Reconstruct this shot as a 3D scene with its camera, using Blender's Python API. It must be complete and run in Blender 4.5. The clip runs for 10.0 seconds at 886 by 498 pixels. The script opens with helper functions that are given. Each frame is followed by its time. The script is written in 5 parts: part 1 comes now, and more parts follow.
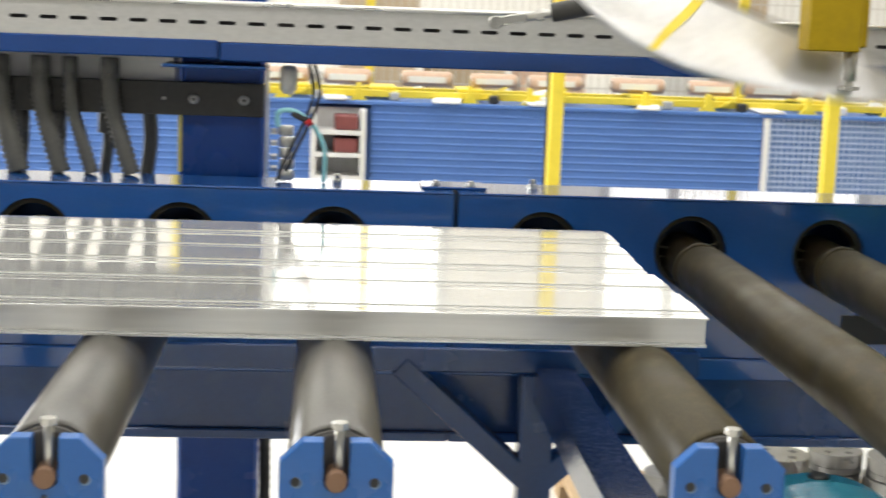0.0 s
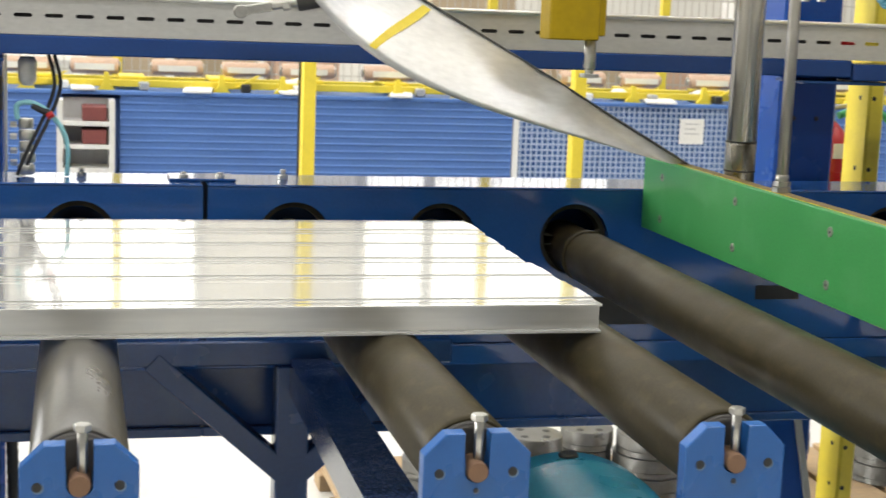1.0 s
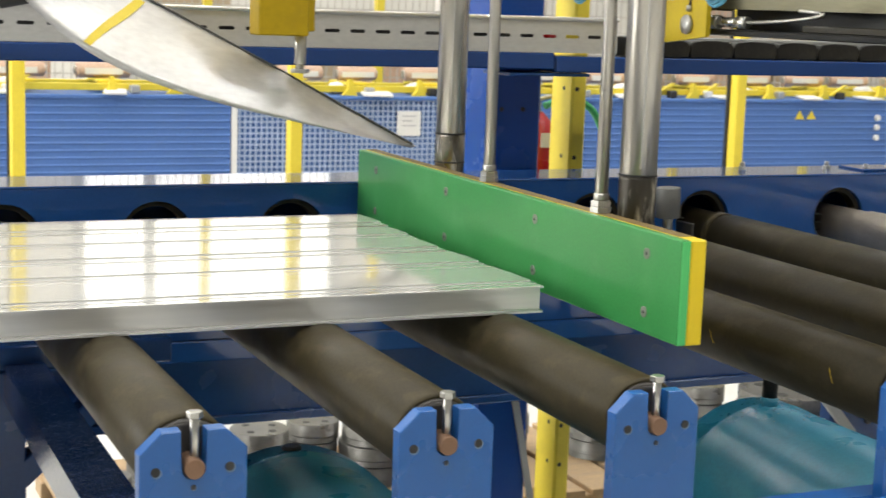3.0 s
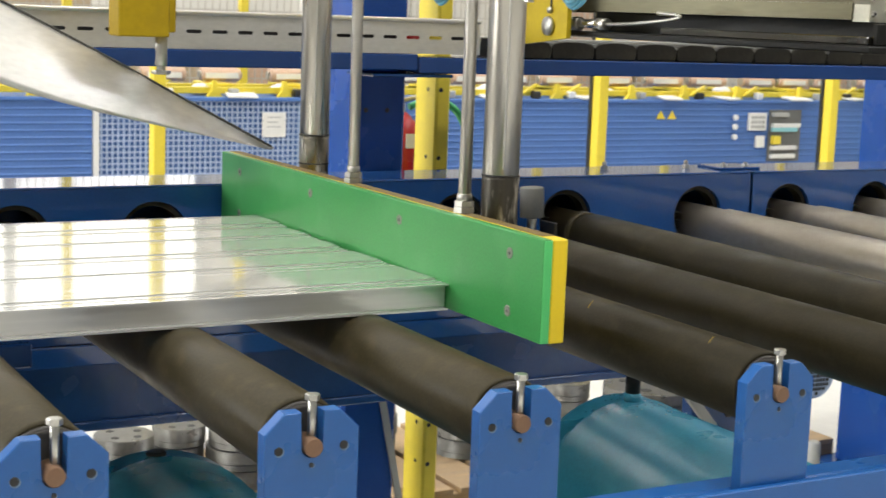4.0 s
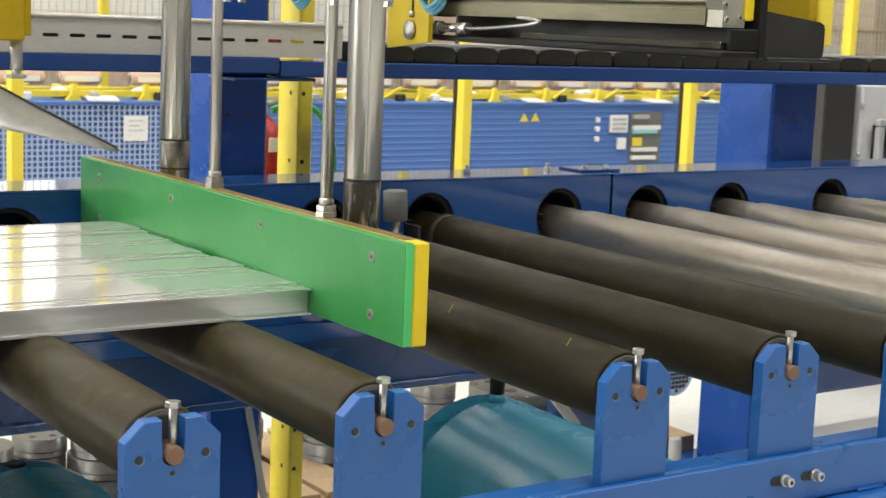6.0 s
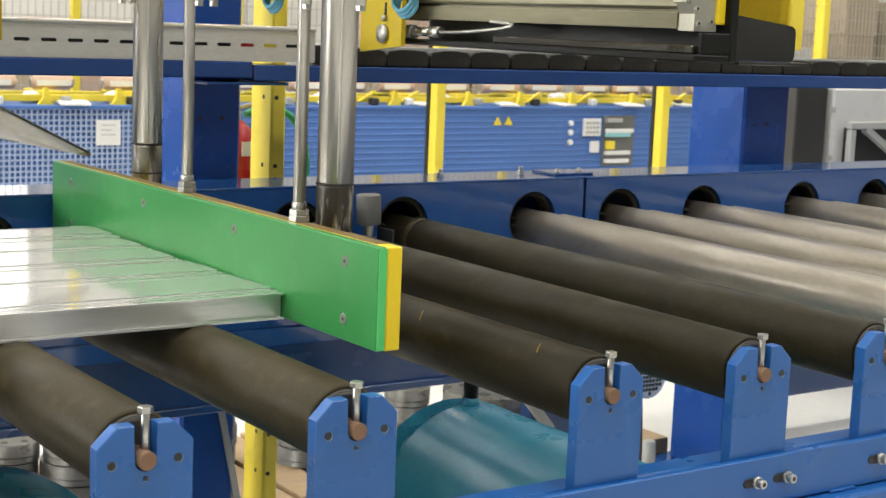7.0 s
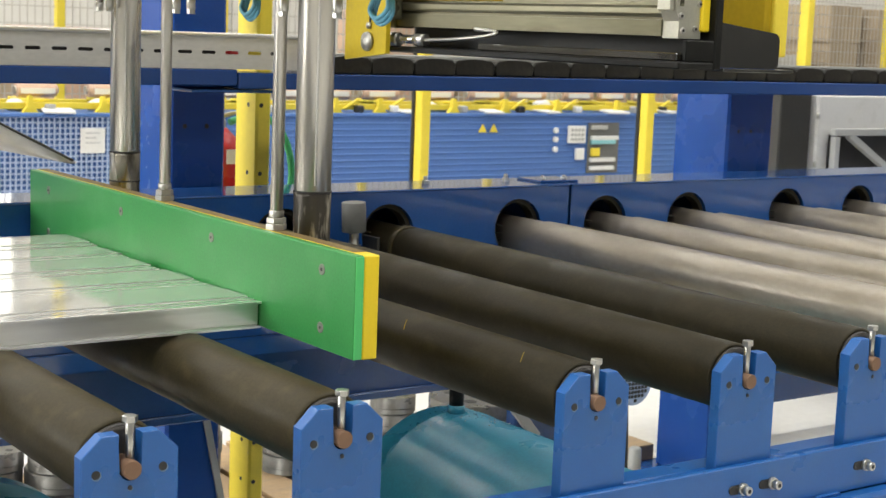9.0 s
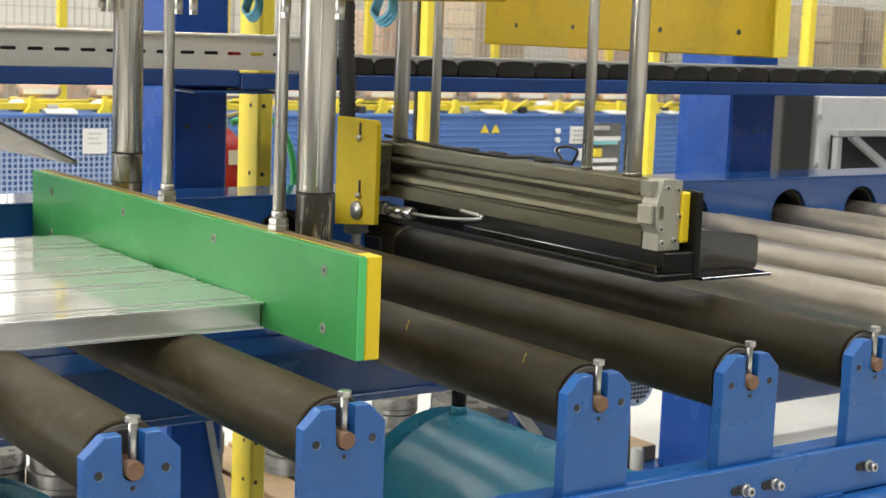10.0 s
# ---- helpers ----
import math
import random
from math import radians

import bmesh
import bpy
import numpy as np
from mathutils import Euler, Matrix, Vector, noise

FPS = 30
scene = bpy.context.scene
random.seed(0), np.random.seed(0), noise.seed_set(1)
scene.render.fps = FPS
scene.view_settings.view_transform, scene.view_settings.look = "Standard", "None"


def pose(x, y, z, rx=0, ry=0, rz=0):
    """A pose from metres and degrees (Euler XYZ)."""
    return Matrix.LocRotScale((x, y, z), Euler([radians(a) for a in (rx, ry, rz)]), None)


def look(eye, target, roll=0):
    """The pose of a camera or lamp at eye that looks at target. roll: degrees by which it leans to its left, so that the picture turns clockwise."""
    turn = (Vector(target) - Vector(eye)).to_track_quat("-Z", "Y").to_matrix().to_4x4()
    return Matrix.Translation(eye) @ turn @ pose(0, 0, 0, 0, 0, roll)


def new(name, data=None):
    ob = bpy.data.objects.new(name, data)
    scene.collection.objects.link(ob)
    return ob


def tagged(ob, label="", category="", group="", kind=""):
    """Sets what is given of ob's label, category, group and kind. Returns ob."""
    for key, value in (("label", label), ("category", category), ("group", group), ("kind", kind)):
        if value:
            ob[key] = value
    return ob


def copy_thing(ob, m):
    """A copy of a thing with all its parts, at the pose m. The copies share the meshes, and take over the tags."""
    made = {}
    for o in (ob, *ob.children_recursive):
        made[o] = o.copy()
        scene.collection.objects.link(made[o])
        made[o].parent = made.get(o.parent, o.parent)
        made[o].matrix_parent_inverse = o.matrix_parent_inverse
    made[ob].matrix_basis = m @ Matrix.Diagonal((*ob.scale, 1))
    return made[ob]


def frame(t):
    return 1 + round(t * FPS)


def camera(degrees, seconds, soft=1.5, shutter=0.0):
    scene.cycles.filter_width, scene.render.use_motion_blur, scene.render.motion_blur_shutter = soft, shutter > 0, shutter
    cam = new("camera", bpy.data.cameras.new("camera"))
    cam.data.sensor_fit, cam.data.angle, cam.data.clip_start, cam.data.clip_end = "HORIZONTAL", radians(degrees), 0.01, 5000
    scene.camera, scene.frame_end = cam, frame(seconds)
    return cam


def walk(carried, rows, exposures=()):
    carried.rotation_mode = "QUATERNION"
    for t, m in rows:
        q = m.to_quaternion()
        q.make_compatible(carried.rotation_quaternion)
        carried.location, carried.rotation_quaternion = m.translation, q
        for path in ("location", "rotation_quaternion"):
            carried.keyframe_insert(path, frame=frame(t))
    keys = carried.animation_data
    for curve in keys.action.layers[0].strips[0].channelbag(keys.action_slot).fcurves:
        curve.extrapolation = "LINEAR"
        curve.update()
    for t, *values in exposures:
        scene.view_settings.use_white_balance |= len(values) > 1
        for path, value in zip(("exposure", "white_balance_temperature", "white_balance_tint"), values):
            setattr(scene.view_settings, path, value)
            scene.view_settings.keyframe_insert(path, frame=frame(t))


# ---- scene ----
cam = camera(32.30, 10.0, soft=1.4, shutter=0.4)
# focus lies on the stop plate; the hall behind it is soft
cam.data.dof.use_dof, cam.data.dof.focus_distance, cam.data.dof.aperture_fstop = True, 2.5, 14.0
walk(cam, [
    (0, look((-0.0341, 0.0421, 1.4372), (0.2022, 2.9952, 0.9643), 2.18)),
    (0.5, look((-0.0269, 0.0480, 1.4376), (0.4934, 2.9644, 0.9649), 2.26)),
    (1, look((-0.0153, 0.0456, 1.4421), (0.6837, 2.9234, 0.9627), 2.24)),
    (1.5, look((-0.0186, 0.0403, 1.4431), (0.8168, 2.8813, 0.9629), 2.43)),
    (2, look((-0.0164, 0.0336, 1.4464), (0.9503, 2.8324, 0.9647), 2.47)),
    (2.5, look((-0.0123, 0.0194, 1.4487), (1.0672, 2.7771, 0.9692), 2.22)),
    (3, look((-0.0042, 0.0138, 1.4482), (1.1997, 2.7206, 0.9751), 1.97)),
    (4.5, look((0.0008, 0.0053, 1.4504), (1.5250, 2.5484, 0.9924), 2.32)),
    (5, look((0.0030, 0.0050, 1.4506), (1.5906, 2.5097, 0.9969), 2.39)),
    (5.5, look((0.0032, 0.0007, 1.4524), (1.6301, 2.4805, 1.0011), 2.35)),
    (7, look((0.0046, -0.0045, 1.4542), (1.7040, 2.4284, 1.0149), 2.29)),
    (7.5, look((0.0043, -0.0058, 1.4547), (1.7141, 2.4208, 1.0210), 2.27)),
    (8, look((0.0055, -0.0048, 1.4549), (1.7214, 2.4178, 1.0233), 2.25)),
    (8.5, look((0.0057, -0.0041, 1.4546), (1.7273, 2.4151, 1.0266), 2.24)),
    (9, look((0.0057, -0.0039, 1.4546), (1.7291, 2.4148, 1.0304), 2.23)),
    (9.5, look((0.0041, -0.0045, 1.4549), (1.7277, 2.4141, 1.0310), 2.24)),
    (10, look((0.0047, -0.0034, 1.4551), (1.7253, 2.4175, 1.0317), 2.23)),
], exposures=[(0.0, -0.25), (1.0, -0.36), (3.0, -0.33), (10.0, -0.30)])

# ---- world and light ----
world = bpy.data.worlds.new("hall_air")
world.use_nodes = True
scene.world = world
sky = world.node_tree.nodes.new("ShaderNodeTexSky")
sky.sky_type = "NISHITA"
sky.sun_disc = False
sky.sun_elevation = radians(35)
sky.sun_rotation = radians(200)
world.node_tree.links.new(sky.outputs[0], world.node_tree.nodes["Background"].inputs[0])
world.node_tree.nodes["Background"].inputs[1].default_value = 0.1


def area_lamp(name, at, target, sx, sy, watts, tint):
    data = bpy.data.lights.new(name, "AREA")
    data.shape, data.size, data.size_y, data.energy, data.color = "RECTANGLE", sx, sy, watts, tint
    ob = new(name, data)
    ob.matrix_basis = look(at, target)
    return ob


WHITE = (0.985, 0.99, 0.98)
# The last row, y 13.2, is added for a highlight on the teal tank.
for ly, watts in ((-3.4, 370), (0.6, 590), (4.8, 540), (9.4, 340), (13.2, 330)):
    area_lamp("unseen_ceiling_lamp", (1.5, ly, 6.85), (1.5, ly, 0), 16.0, 0.5, watts, WHITE)
# added side light before the closed west wall, for faces turned west
area_lamp("west_fill", (-8.85, 9.2, 2.8), (0, 9.2, 1.6), 10.0, 3.6, 1950, (0.98, 0.99, 1.0))

# ---- materials ----


def mat(name, color, rough=0.5, metal=0.0, spread=0.12, scale=6.0, fine=90.0, bump=0.05, spec=0.5, coat=0.0, stretch=(1, 1, 1), emit=0.0, dirt=None, dirt_amount=0.0):
    m = bpy.data.materials.new(name)
    m.use_nodes = True
    nt = m.node_tree
    b = nt.nodes["Principled BSDF"]
    b.inputs["Metallic"].default_value = metal
    b.inputs["Specular IOR Level"].default_value = spec
    b.inputs["Coat Weight"].default_value = coat
    tc = nt.nodes.new("ShaderNodeTexCoord")
    mp = nt.nodes.new("ShaderNodeMapping")
    mp.inputs["Scale"].default_value = stretch
    nt.links.new(tc.outputs["Object"], mp.inputs[0])
    big = nt.nodes.new("ShaderNodeTexNoise")
    big.inputs["Scale"].default_value, big.inputs["Detail"].default_value = scale, 4
    small = nt.nodes.new("ShaderNodeTexNoise")
    small.inputs["Scale"].default_value, small.inputs["Detail"].default_value = fine, 3
    nt.links.new(mp.outputs[0], big.inputs["Vector"])
    nt.links.new(mp.outputs[0], small.inputs["Vector"])
    mix = nt.nodes.new("ShaderNodeMath")
    mix.operation = "ADD"
    nt.links.new(big.outputs[0], mix.inputs[0])
    nt.links.new(small.outputs[0], mix.inputs[1])
    ramp = nt.nodes.new("ShaderNodeMapRange")
    ramp.inputs[1].default_value, ramp.inputs[2].default_value = 0.6, 1.4
    ramp.inputs[3].default_value, ramp.inputs[4].default_value = 1 - spread, 1 + spread
    nt.links.new(mix.outputs[0], ramp.inputs[0])
    info = nt.nodes.new("ShaderNodeObjectInfo")
    own = nt.nodes.new("ShaderNodeMapRange")
    own.inputs[3].default_value, own.inputs[4].default_value = 0.95, 1.05
    nt.links.new(info.outputs["Random"], own.inputs[0])
    both = nt.nodes.new("ShaderNodeMath")
    both.operation = "MULTIPLY"
    nt.links.new(ramp.outputs[0], both.inputs[0])
    nt.links.new(own.outputs[0], both.inputs[1])
    tint = nt.nodes.new("ShaderNodeVectorMath")
    tint.operation = "SCALE"
    tint.inputs[0].default_value = color
    nt.links.new(both.outputs[0], tint.inputs["Scale"])
    out = tint.outputs[0]
    if dirt:
        spots = nt.nodes.new("ShaderNodeTexNoise")
        spots.inputs["Scale"].default_value, spots.inputs["Detail"].default_value = scale * 2.3, 8
        nt.links.new(mp.outputs[0], spots.inputs["Vector"])
        lim = nt.nodes.new("ShaderNodeMapRange")
        lim.inputs[1].default_value, lim.inputs[2].default_value = 0.54, 0.68
        lim.inputs[4].default_value = dirt_amount
        nt.links.new(spots.outputs[0], lim.inputs[0])
        dm = nt.nodes.new("ShaderNodeMix")
        dm.data_type = "RGBA"
        nt.links.new(lim.outputs[0], dm.inputs["Factor"])
        nt.links.new(out, dm.inputs["A"])
        dm.inputs["B"].default_value = (*dirt, 1)
        out = dm.outputs["Result"]
    nt.links.new(out, b.inputs["Base Color"])
    rr = nt.nodes.new("ShaderNodeMapRange")
    rr.inputs[1].default_value, rr.inputs[2].default_value = 0.3, 0.7
    rr.inputs[3].default_value, rr.inputs[4].default_value = max(0.02, rough * 0.8), min(1.0, rough * 1.2)
    nt.links.new(big.outputs[0], rr.inputs[0])
    nt.links.new(rr.outputs[0], b.inputs["Roughness"])
    if bump:
        bp = nt.nodes.new("ShaderNodeBump")
        bp.inputs["Strength"].default_value, bp.inputs["Distance"].default_value = bump, 0.004
        nt.links.new(small.outputs[0], bp.inputs["Height"])
        nt.links.new(bp.outputs[0], b.inputs["Normal"])
    if emit:
        nt.links.new(out, b.inputs["Emission Color"])
        b.inputs["Emission Strength"].default_value = emit
    return m


BLUE = mat("blue_enamel", (0.016, 0.074, 0.255), 0.07, spread=0.1, fine=160, bump=0.005, spec=0.75, dirt=(0.045, 0.105, 0.21), dirt_amount=0.22)
BLUE_DEEP = mat("deep_blue_enamel", (0.012, 0.052, 0.175), 0.24, spread=0.12, fine=120, bump=0.03, spec=0.6, dirt=(0.03, 0.075, 0.16), dirt_amount=0.3)
DUSTY_BLUE = mat("dusty_blue_enamel", (0.010, 0.028, 0.105), 0.15, spread=0.12, scale=95, fine=300, bump=0.02, dirt=(0.30, 0.33, 0.38), dirt_amount=0.4)
BRACKET_BLUE = mat("bracket_blue_paint", (0.014, 0.104, 0.345), 0.30, spread=0.07, fine=200, bump=0.025, dirt=(0.035, 0.13, 0.29), dirt_amount=0.25)
FAR_BLUE = mat("machine_blue_sheet", (0.070, 0.160, 0.42), 0.5, spread=0.12, scale=2)
LIGHT_WIRE = mat("pale_wire", (0.37, 0.47, 0.67), 0.45, spread=0.1)
YELLOW = mat("safety_yellow_paint", (0.80, 0.63, 0.055), 0.42, spread=0.06, bump=0.02, dirt=(0.42, 0.32, 0.05), dirt_amount=0.15)
YELLOW_PLASTIC = mat("yellow_plastic", (0.82, 0.60, 0.012), 0.4, spread=0.04, fine=200, bump=0.01)
OCHRE = mat("ochre_machine_paint", (0.40, 0.27, 0.008), 0.55, spread=0.1, spec=0.22, dirt=(0.25, 0.17, 0.02), dirt_amount=0.3)
GREEN = mat("green_plastic", (0.038, 0.245, 0.060), 0.36, spread=0.16, scale=5, fine=220, bump=0.03, spec=0.4, dirt=(0.085, 0.32, 0.11), dirt_amount=0.3)
GREEN_CUT = mat("cut_green_plastic", (0.09, 0.55, 0.15), 0.45, spread=0.06, fine=260)
RUBBER = mat("dark_roller_rubber", (0.041, 0.0325, 0.0150), 0.43, spread=0.32, scale=14, fine=220, bump=0.06, spec=0.18, stretch=(1, 0.7, 1), dirt=(0.085, 0.066, 0.034), dirt_amount=0.45)
# Same rubber with the shade on rollers beyond x 1.4 in its colour.
SHADED_RUBBER = mat("shaded_roller_rubber", (0.024, 0.0190, 0.0085), 0.43, spread=0.32, scale=14, fine=220, bump=0.06, spec=0.16, stretch=(1, 0.7, 1), dirt=(0.050, 0.039, 0.020), dirt_amount=0.4)
# Greyer, glossier cover for the rollers left of x 0.2.
GREY_COVER = mat("smooth_grey_roller", (0.075, 0.068, 0.054), 0.33, spread=0.16, scale=12, fine=200, bump=0.03, spec=0.7, stretch=(1, 0.5, 1), dirt=(0.115, 0.104, 0.082), dirt_amount=0.3)
STEEL_TUBE = mat("worn_steel_tube", (0.33, 0.29, 0.235), 0.38, 0.62, spread=0.12, scale=9, fine=110, stretch=(1, 0.4, 1), dirt=(0.22, 0.19, 0.145), dirt_amount=0.35)
CAP = mat("roller_end_cap", (0.06, 0.055, 0.05), 0.4, 0.5, spread=0.2)
COPPER = mat("brown_shaft_end", (0.20, 0.115, 0.068), 0.5, 0.35, spread=0.12, fine=300, bump=0.05)
ZINC = mat("zinc_plated_steel", (0.50, 0.49, 0.45), 0.3, 0.9, spread=0.12, fine=200)
GALV = mat("galvanised_tray", (0.58, 0.57, 0.54), 0.38, 0.5, spread=0.1, scale=3, fine=120, stretch=(0.4, 1, 1))
CHROME = mat("ground_steel_rod", (0.50, 0.48, 0.435), 0.30, 0.9, spread=0.10, scale=6, fine=130, stretch=(1, 1, 0.06), bump=0.02)
WORN_TAPE = mat("worn_sleeve", (0.045, 0.039, 0.029), 0.34, 0.45, spread=0.4, scale=36, fine=70, stretch=(1, 1, 0.2), bump=0.08, dirt=(0.50, 0.47, 0.39), dirt_amount=0.9)
ALU = mat("mill_finish_aluminium", (0.68, 0.67, 0.635), 0.085, 0.64, spread=0.05, scale=9, fine=800, stretch=(0.02, 1, 1), bump=0.003)
ALU_CAST = mat("anodised_aluminium", (0.175, 0.165, 0.108), 0.32, 0.7, spread=0.16, scale=9, fine=120, stretch=(1, 0.15, 1), dirt=(0.085, 0.075, 0.042), dirt_amount=0.5)
SHEET = mat("thin_metal_sheet", (0.72, 0.72, 0.72), 0.36, 0.65, spread=0.12, scale=4, fine=60, bump=0.02, stretch=(0.5, 1.5, 1.5), dirt=(0.52, 0.52, 0.54), dirt_amount=0.35)
BLACK = mat("black_paint", (0.008, 0.008, 0.007), 0.4, spread=0.3, bump=0.03, spec=0.22)
# Also fills holes and sockets, for the shade inside them.
BLACK_MATT = mat("black_plastic", (0.018, 0.017, 0.016), 0.55, spread=0.2)
DARK_BAR = mat("dark_steel_bar", (0.045, 0.043, 0.038), 0.5, 0.3, spread=0.2)
HOSE = mat("grey_conduit", (0.085, 0.082, 0.072), 0.5, spread=0.15)
CYAN_HOSE = mat("turquoise_air_hose", (0.25, 0.55, 0.58), 0.35, spread=0.05)
GREEN_HOSE = mat("green_hose", (0.05, 0.36, 0.12), 0.4, spread=0.1)
TEAL = mat("teal_tank_enamel", (0.024, 0.225, 0.33), 0.30, spread=0.22, scale=4, fine=140, bump=0.04, spec=1.0, dirt=(0.06, 0.32, 0.42), dirt_amount=0.35)
RED = mat("red_enamel", (0.42, 0.012, 0.015), 0.3, spread=0.08)
DIE = mat("machined_die_steel", (0.12, 0.115, 0.102), 0.32, 0.55, spread=0.25, fine=80, dirt=(0.055, 0.049, 0.04), dirt_amount=0.5)
WOOD = mat("pallet_wood", (0.42, 0.29, 0.16), 0.75, spread=0.25, scale=5, fine=50, stretch=(1, 8, 8))
CARD = mat("cardboard", (0.44, 0.35, 0.24), 0.85, spread=0.15, scale=3)
WRAP = mat("salmon_paper_wrap", (0.58, 0.40, 0.29), 0.6, spread=0.25, scale=6)
PAPER = mat("white_paper", (0.76, 0.75, 0.72), 0.7, spread=0.05)
WHITE_PAINT = mat("white_machine_paint", (0.66, 0.65, 0.62), 0.45, spread=0.05, dirt=(0.45, 0.43, 0.38), dirt_amount=0.3)
GREY_PAINT = mat("light_grey_paint", (0.40, 0.40, 0.38), 0.5, spread=0.08)
MAROON = mat("dark_red_crate", (0.19, 0.05, 0.045), 0.5, spread=0.15)
UNSEEN_DARK_WALL = mat("unseen_dark_wall", (0.20, 0.20, 0.20), 0.8, spread=0.1, scale=0.8)
FLOOR = mat("sealed_concrete", (0.68, 0.66, 0.61), 0.42, spread=0.08, scale=1.2, fine=30, bump=0.03, dirt=(0.48, 0.46, 0.42), dirt_amount=0.35)
WALL = mat("plastered_hall_wall", (0.62, 0.60, 0.55), 0.8, spread=0.08, scale=0.8)
CEILING = mat("hall_roof_sheet", (0.55, 0.54, 0.51), 0.7, spread=0.08, scale=0.8)
GLOW = mat("bright_window_pane", (1.0, 0.98, 0.94), 0.5, spread=0.06, scale=0.9, bump=0, emit=1.8)
GLOW_STRONG = mat("sunlit_window_pane", (1.0, 0.99, 0.96), 0.5, spread=0.03, scale=0.7, bump=0, emit=2.6)
OILY_STEEL = mat("oily_steel_sleeve", (0.33, 0.31, 0.26), 0.28, 0.85, spread=0.3, scale=14, fine=110, stretch=(1, 1, 0.35), dirt=(0.06, 0.05, 0.035), dirt_amount=1.0)
MESH_GREY = mat("grey_fence_wire", (0.48, 0.45, 0.39), 0.5, spread=0.1)
PALE_ALU = mat("cast_aluminium_cap", (0.46, 0.45, 0.37), 0.36, 0.6, spread=0.1, fine=160)
# Brighter copy of the tray zinc; the lip's highlight is in its colour.
LIT_LIP = mat("highlighted_zinc_lip", (0.74, 0.73, 0.68), 0.3, 0.8, spread=0.06, stretch=(0.3, 1, 1))
WORN_FLANGE = mat("glossy_black_flange", (0.016, 0.015, 0.012), 0.10, 0.0, spread=0.2, scale=9, fine=70, bump=0.01, spec=1.0, coat=0.6, dirt=(0.05, 0.048, 0.038), dirt_amount=0.5)
BRUSH = mat("brown_brush_liner", (0.024, 0.021, 0.012), 0.8, spread=0.3, scale=20)
DULL_SCREW = mat("dull_screw_steel", (0.20, 0.21, 0.17), 0.5, 0.4, spread=0.2)
CHAIN_PLASTIC = mat("dusty_black_plastic", (0.018, 0.016, 0.012), 0.55, spread=0.25, scale=12, spec=0.25, dirt=(0.06, 0.053, 0.038), dirt_amount=0.35)
BUFFER = mat("grey_rubber", (0.15, 0.15, 0.14), 0.55, spread=0.12)
HOLE_GLINT = mat("hole_rim_glint", (0.16, 0.24, 0.36), 0.35, 0.3, spread=0.1)
BLUE_HOSE = mat("blue_air_hose", (0.09, 0.29, 0.40), 0.3, spread=0.08)
PLATE_YELLOW = mat("dull_yellow_plate", (0.52, 0.385, 0.012), 0.5, spread=0.08, spec=0.25, dirt=(0.3, 0.22, 0.03), dirt_amount=0.2)
RAIL_BLUE = mat("navy_rail_enamel", (0.013, 0.052, 0.20), 0.16, spread=0.1, fine=160, bump=0.012, spec=0.6)
ALU_SIDE = mat("brushed_aluminium_side", (0.80, 0.79, 0.745), 0.34, 0.72, spread=0.06, scale=9, fine=150, stretch=(0.05, 1, 1), bump=0.015)
FILM = mat("white_stretch_film", (0.72, 0.71, 0.68), 0.35, spread=0.15, scale=14)
COLUMN_BLUE = mat("column_blue_paint", (0.010, 0.062, 0.29), 0.26, spread=0.08, fine=160, bump=0.012, spec=0.35, dirt=(0.02, 0.08, 0.28), dirt_amount=0.3)
GRIME = mat("brown_grime", (0.20, 0.135, 0.05), 0.6, spread=0.3, scale=14, fine=90)
SIGN_INK = mat("grey_print", (0.5, 0.5, 0.5), 0.7)

# ---- building helpers ----


def box(bm, x0, x1, y0, y1, z0, z1, bevel=0.0):
    m = Matrix.LocRotScale(((x0 + x1) / 2, (y0 + y1) / 2, (z0 + z1) / 2), None, (abs(x1 - x0), abs(y1 - y0), abs(z1 - z0)))
    r = bmesh.ops.create_cube(bm, size=1.0, matrix=m)
    if bevel:
        edges = {e for v in r["verts"] for e in v.link_edges}
        bmesh.ops.bevel(bm, geom=list(edges), offset=bevel, segments=1, affect="EDGES", profile=0.5)
    return bm


def turned(bm, p0, p1, outline, seg=24):
    """A solid of revolution from p0 towards p1: outline is pairs of distance along and radius."""
    p0, p1 = Vector(p0), Vector(p1)
    axis = (p1 - p0).normalized()
    side = axis.orthogonal().normalized()
    other = axis.cross(side)
    rings = []
    for d, r in outline:
        rings.append([bm.verts.new(p0 + axis * d + (side * math.cos(a) + other * math.sin(a)) * r) for a in (2 * math.pi * k / seg for k in range(seg))])
    for a, b in zip(rings, rings[1:]):
        for k in range(seg):
            f = bm.faces.new((a[k], a[(k + 1) % seg], b[(k + 1) % seg], b[k]))
            f.smooth = True
    bm.faces.new(list(reversed(rings[0])))
    bm.faces.new(rings[-1])
    return bm


def rod(bm, p0, p1, r, seg=20, edge=0.0):
    length = (Vector(p1) - Vector(p0)).length
    e = edge or min(0.12 * r, 0.2 * length)
    return turned(bm, p0, p1, [(0, r - e), (e, r), (length - e, r), (length, r - e)], seg)


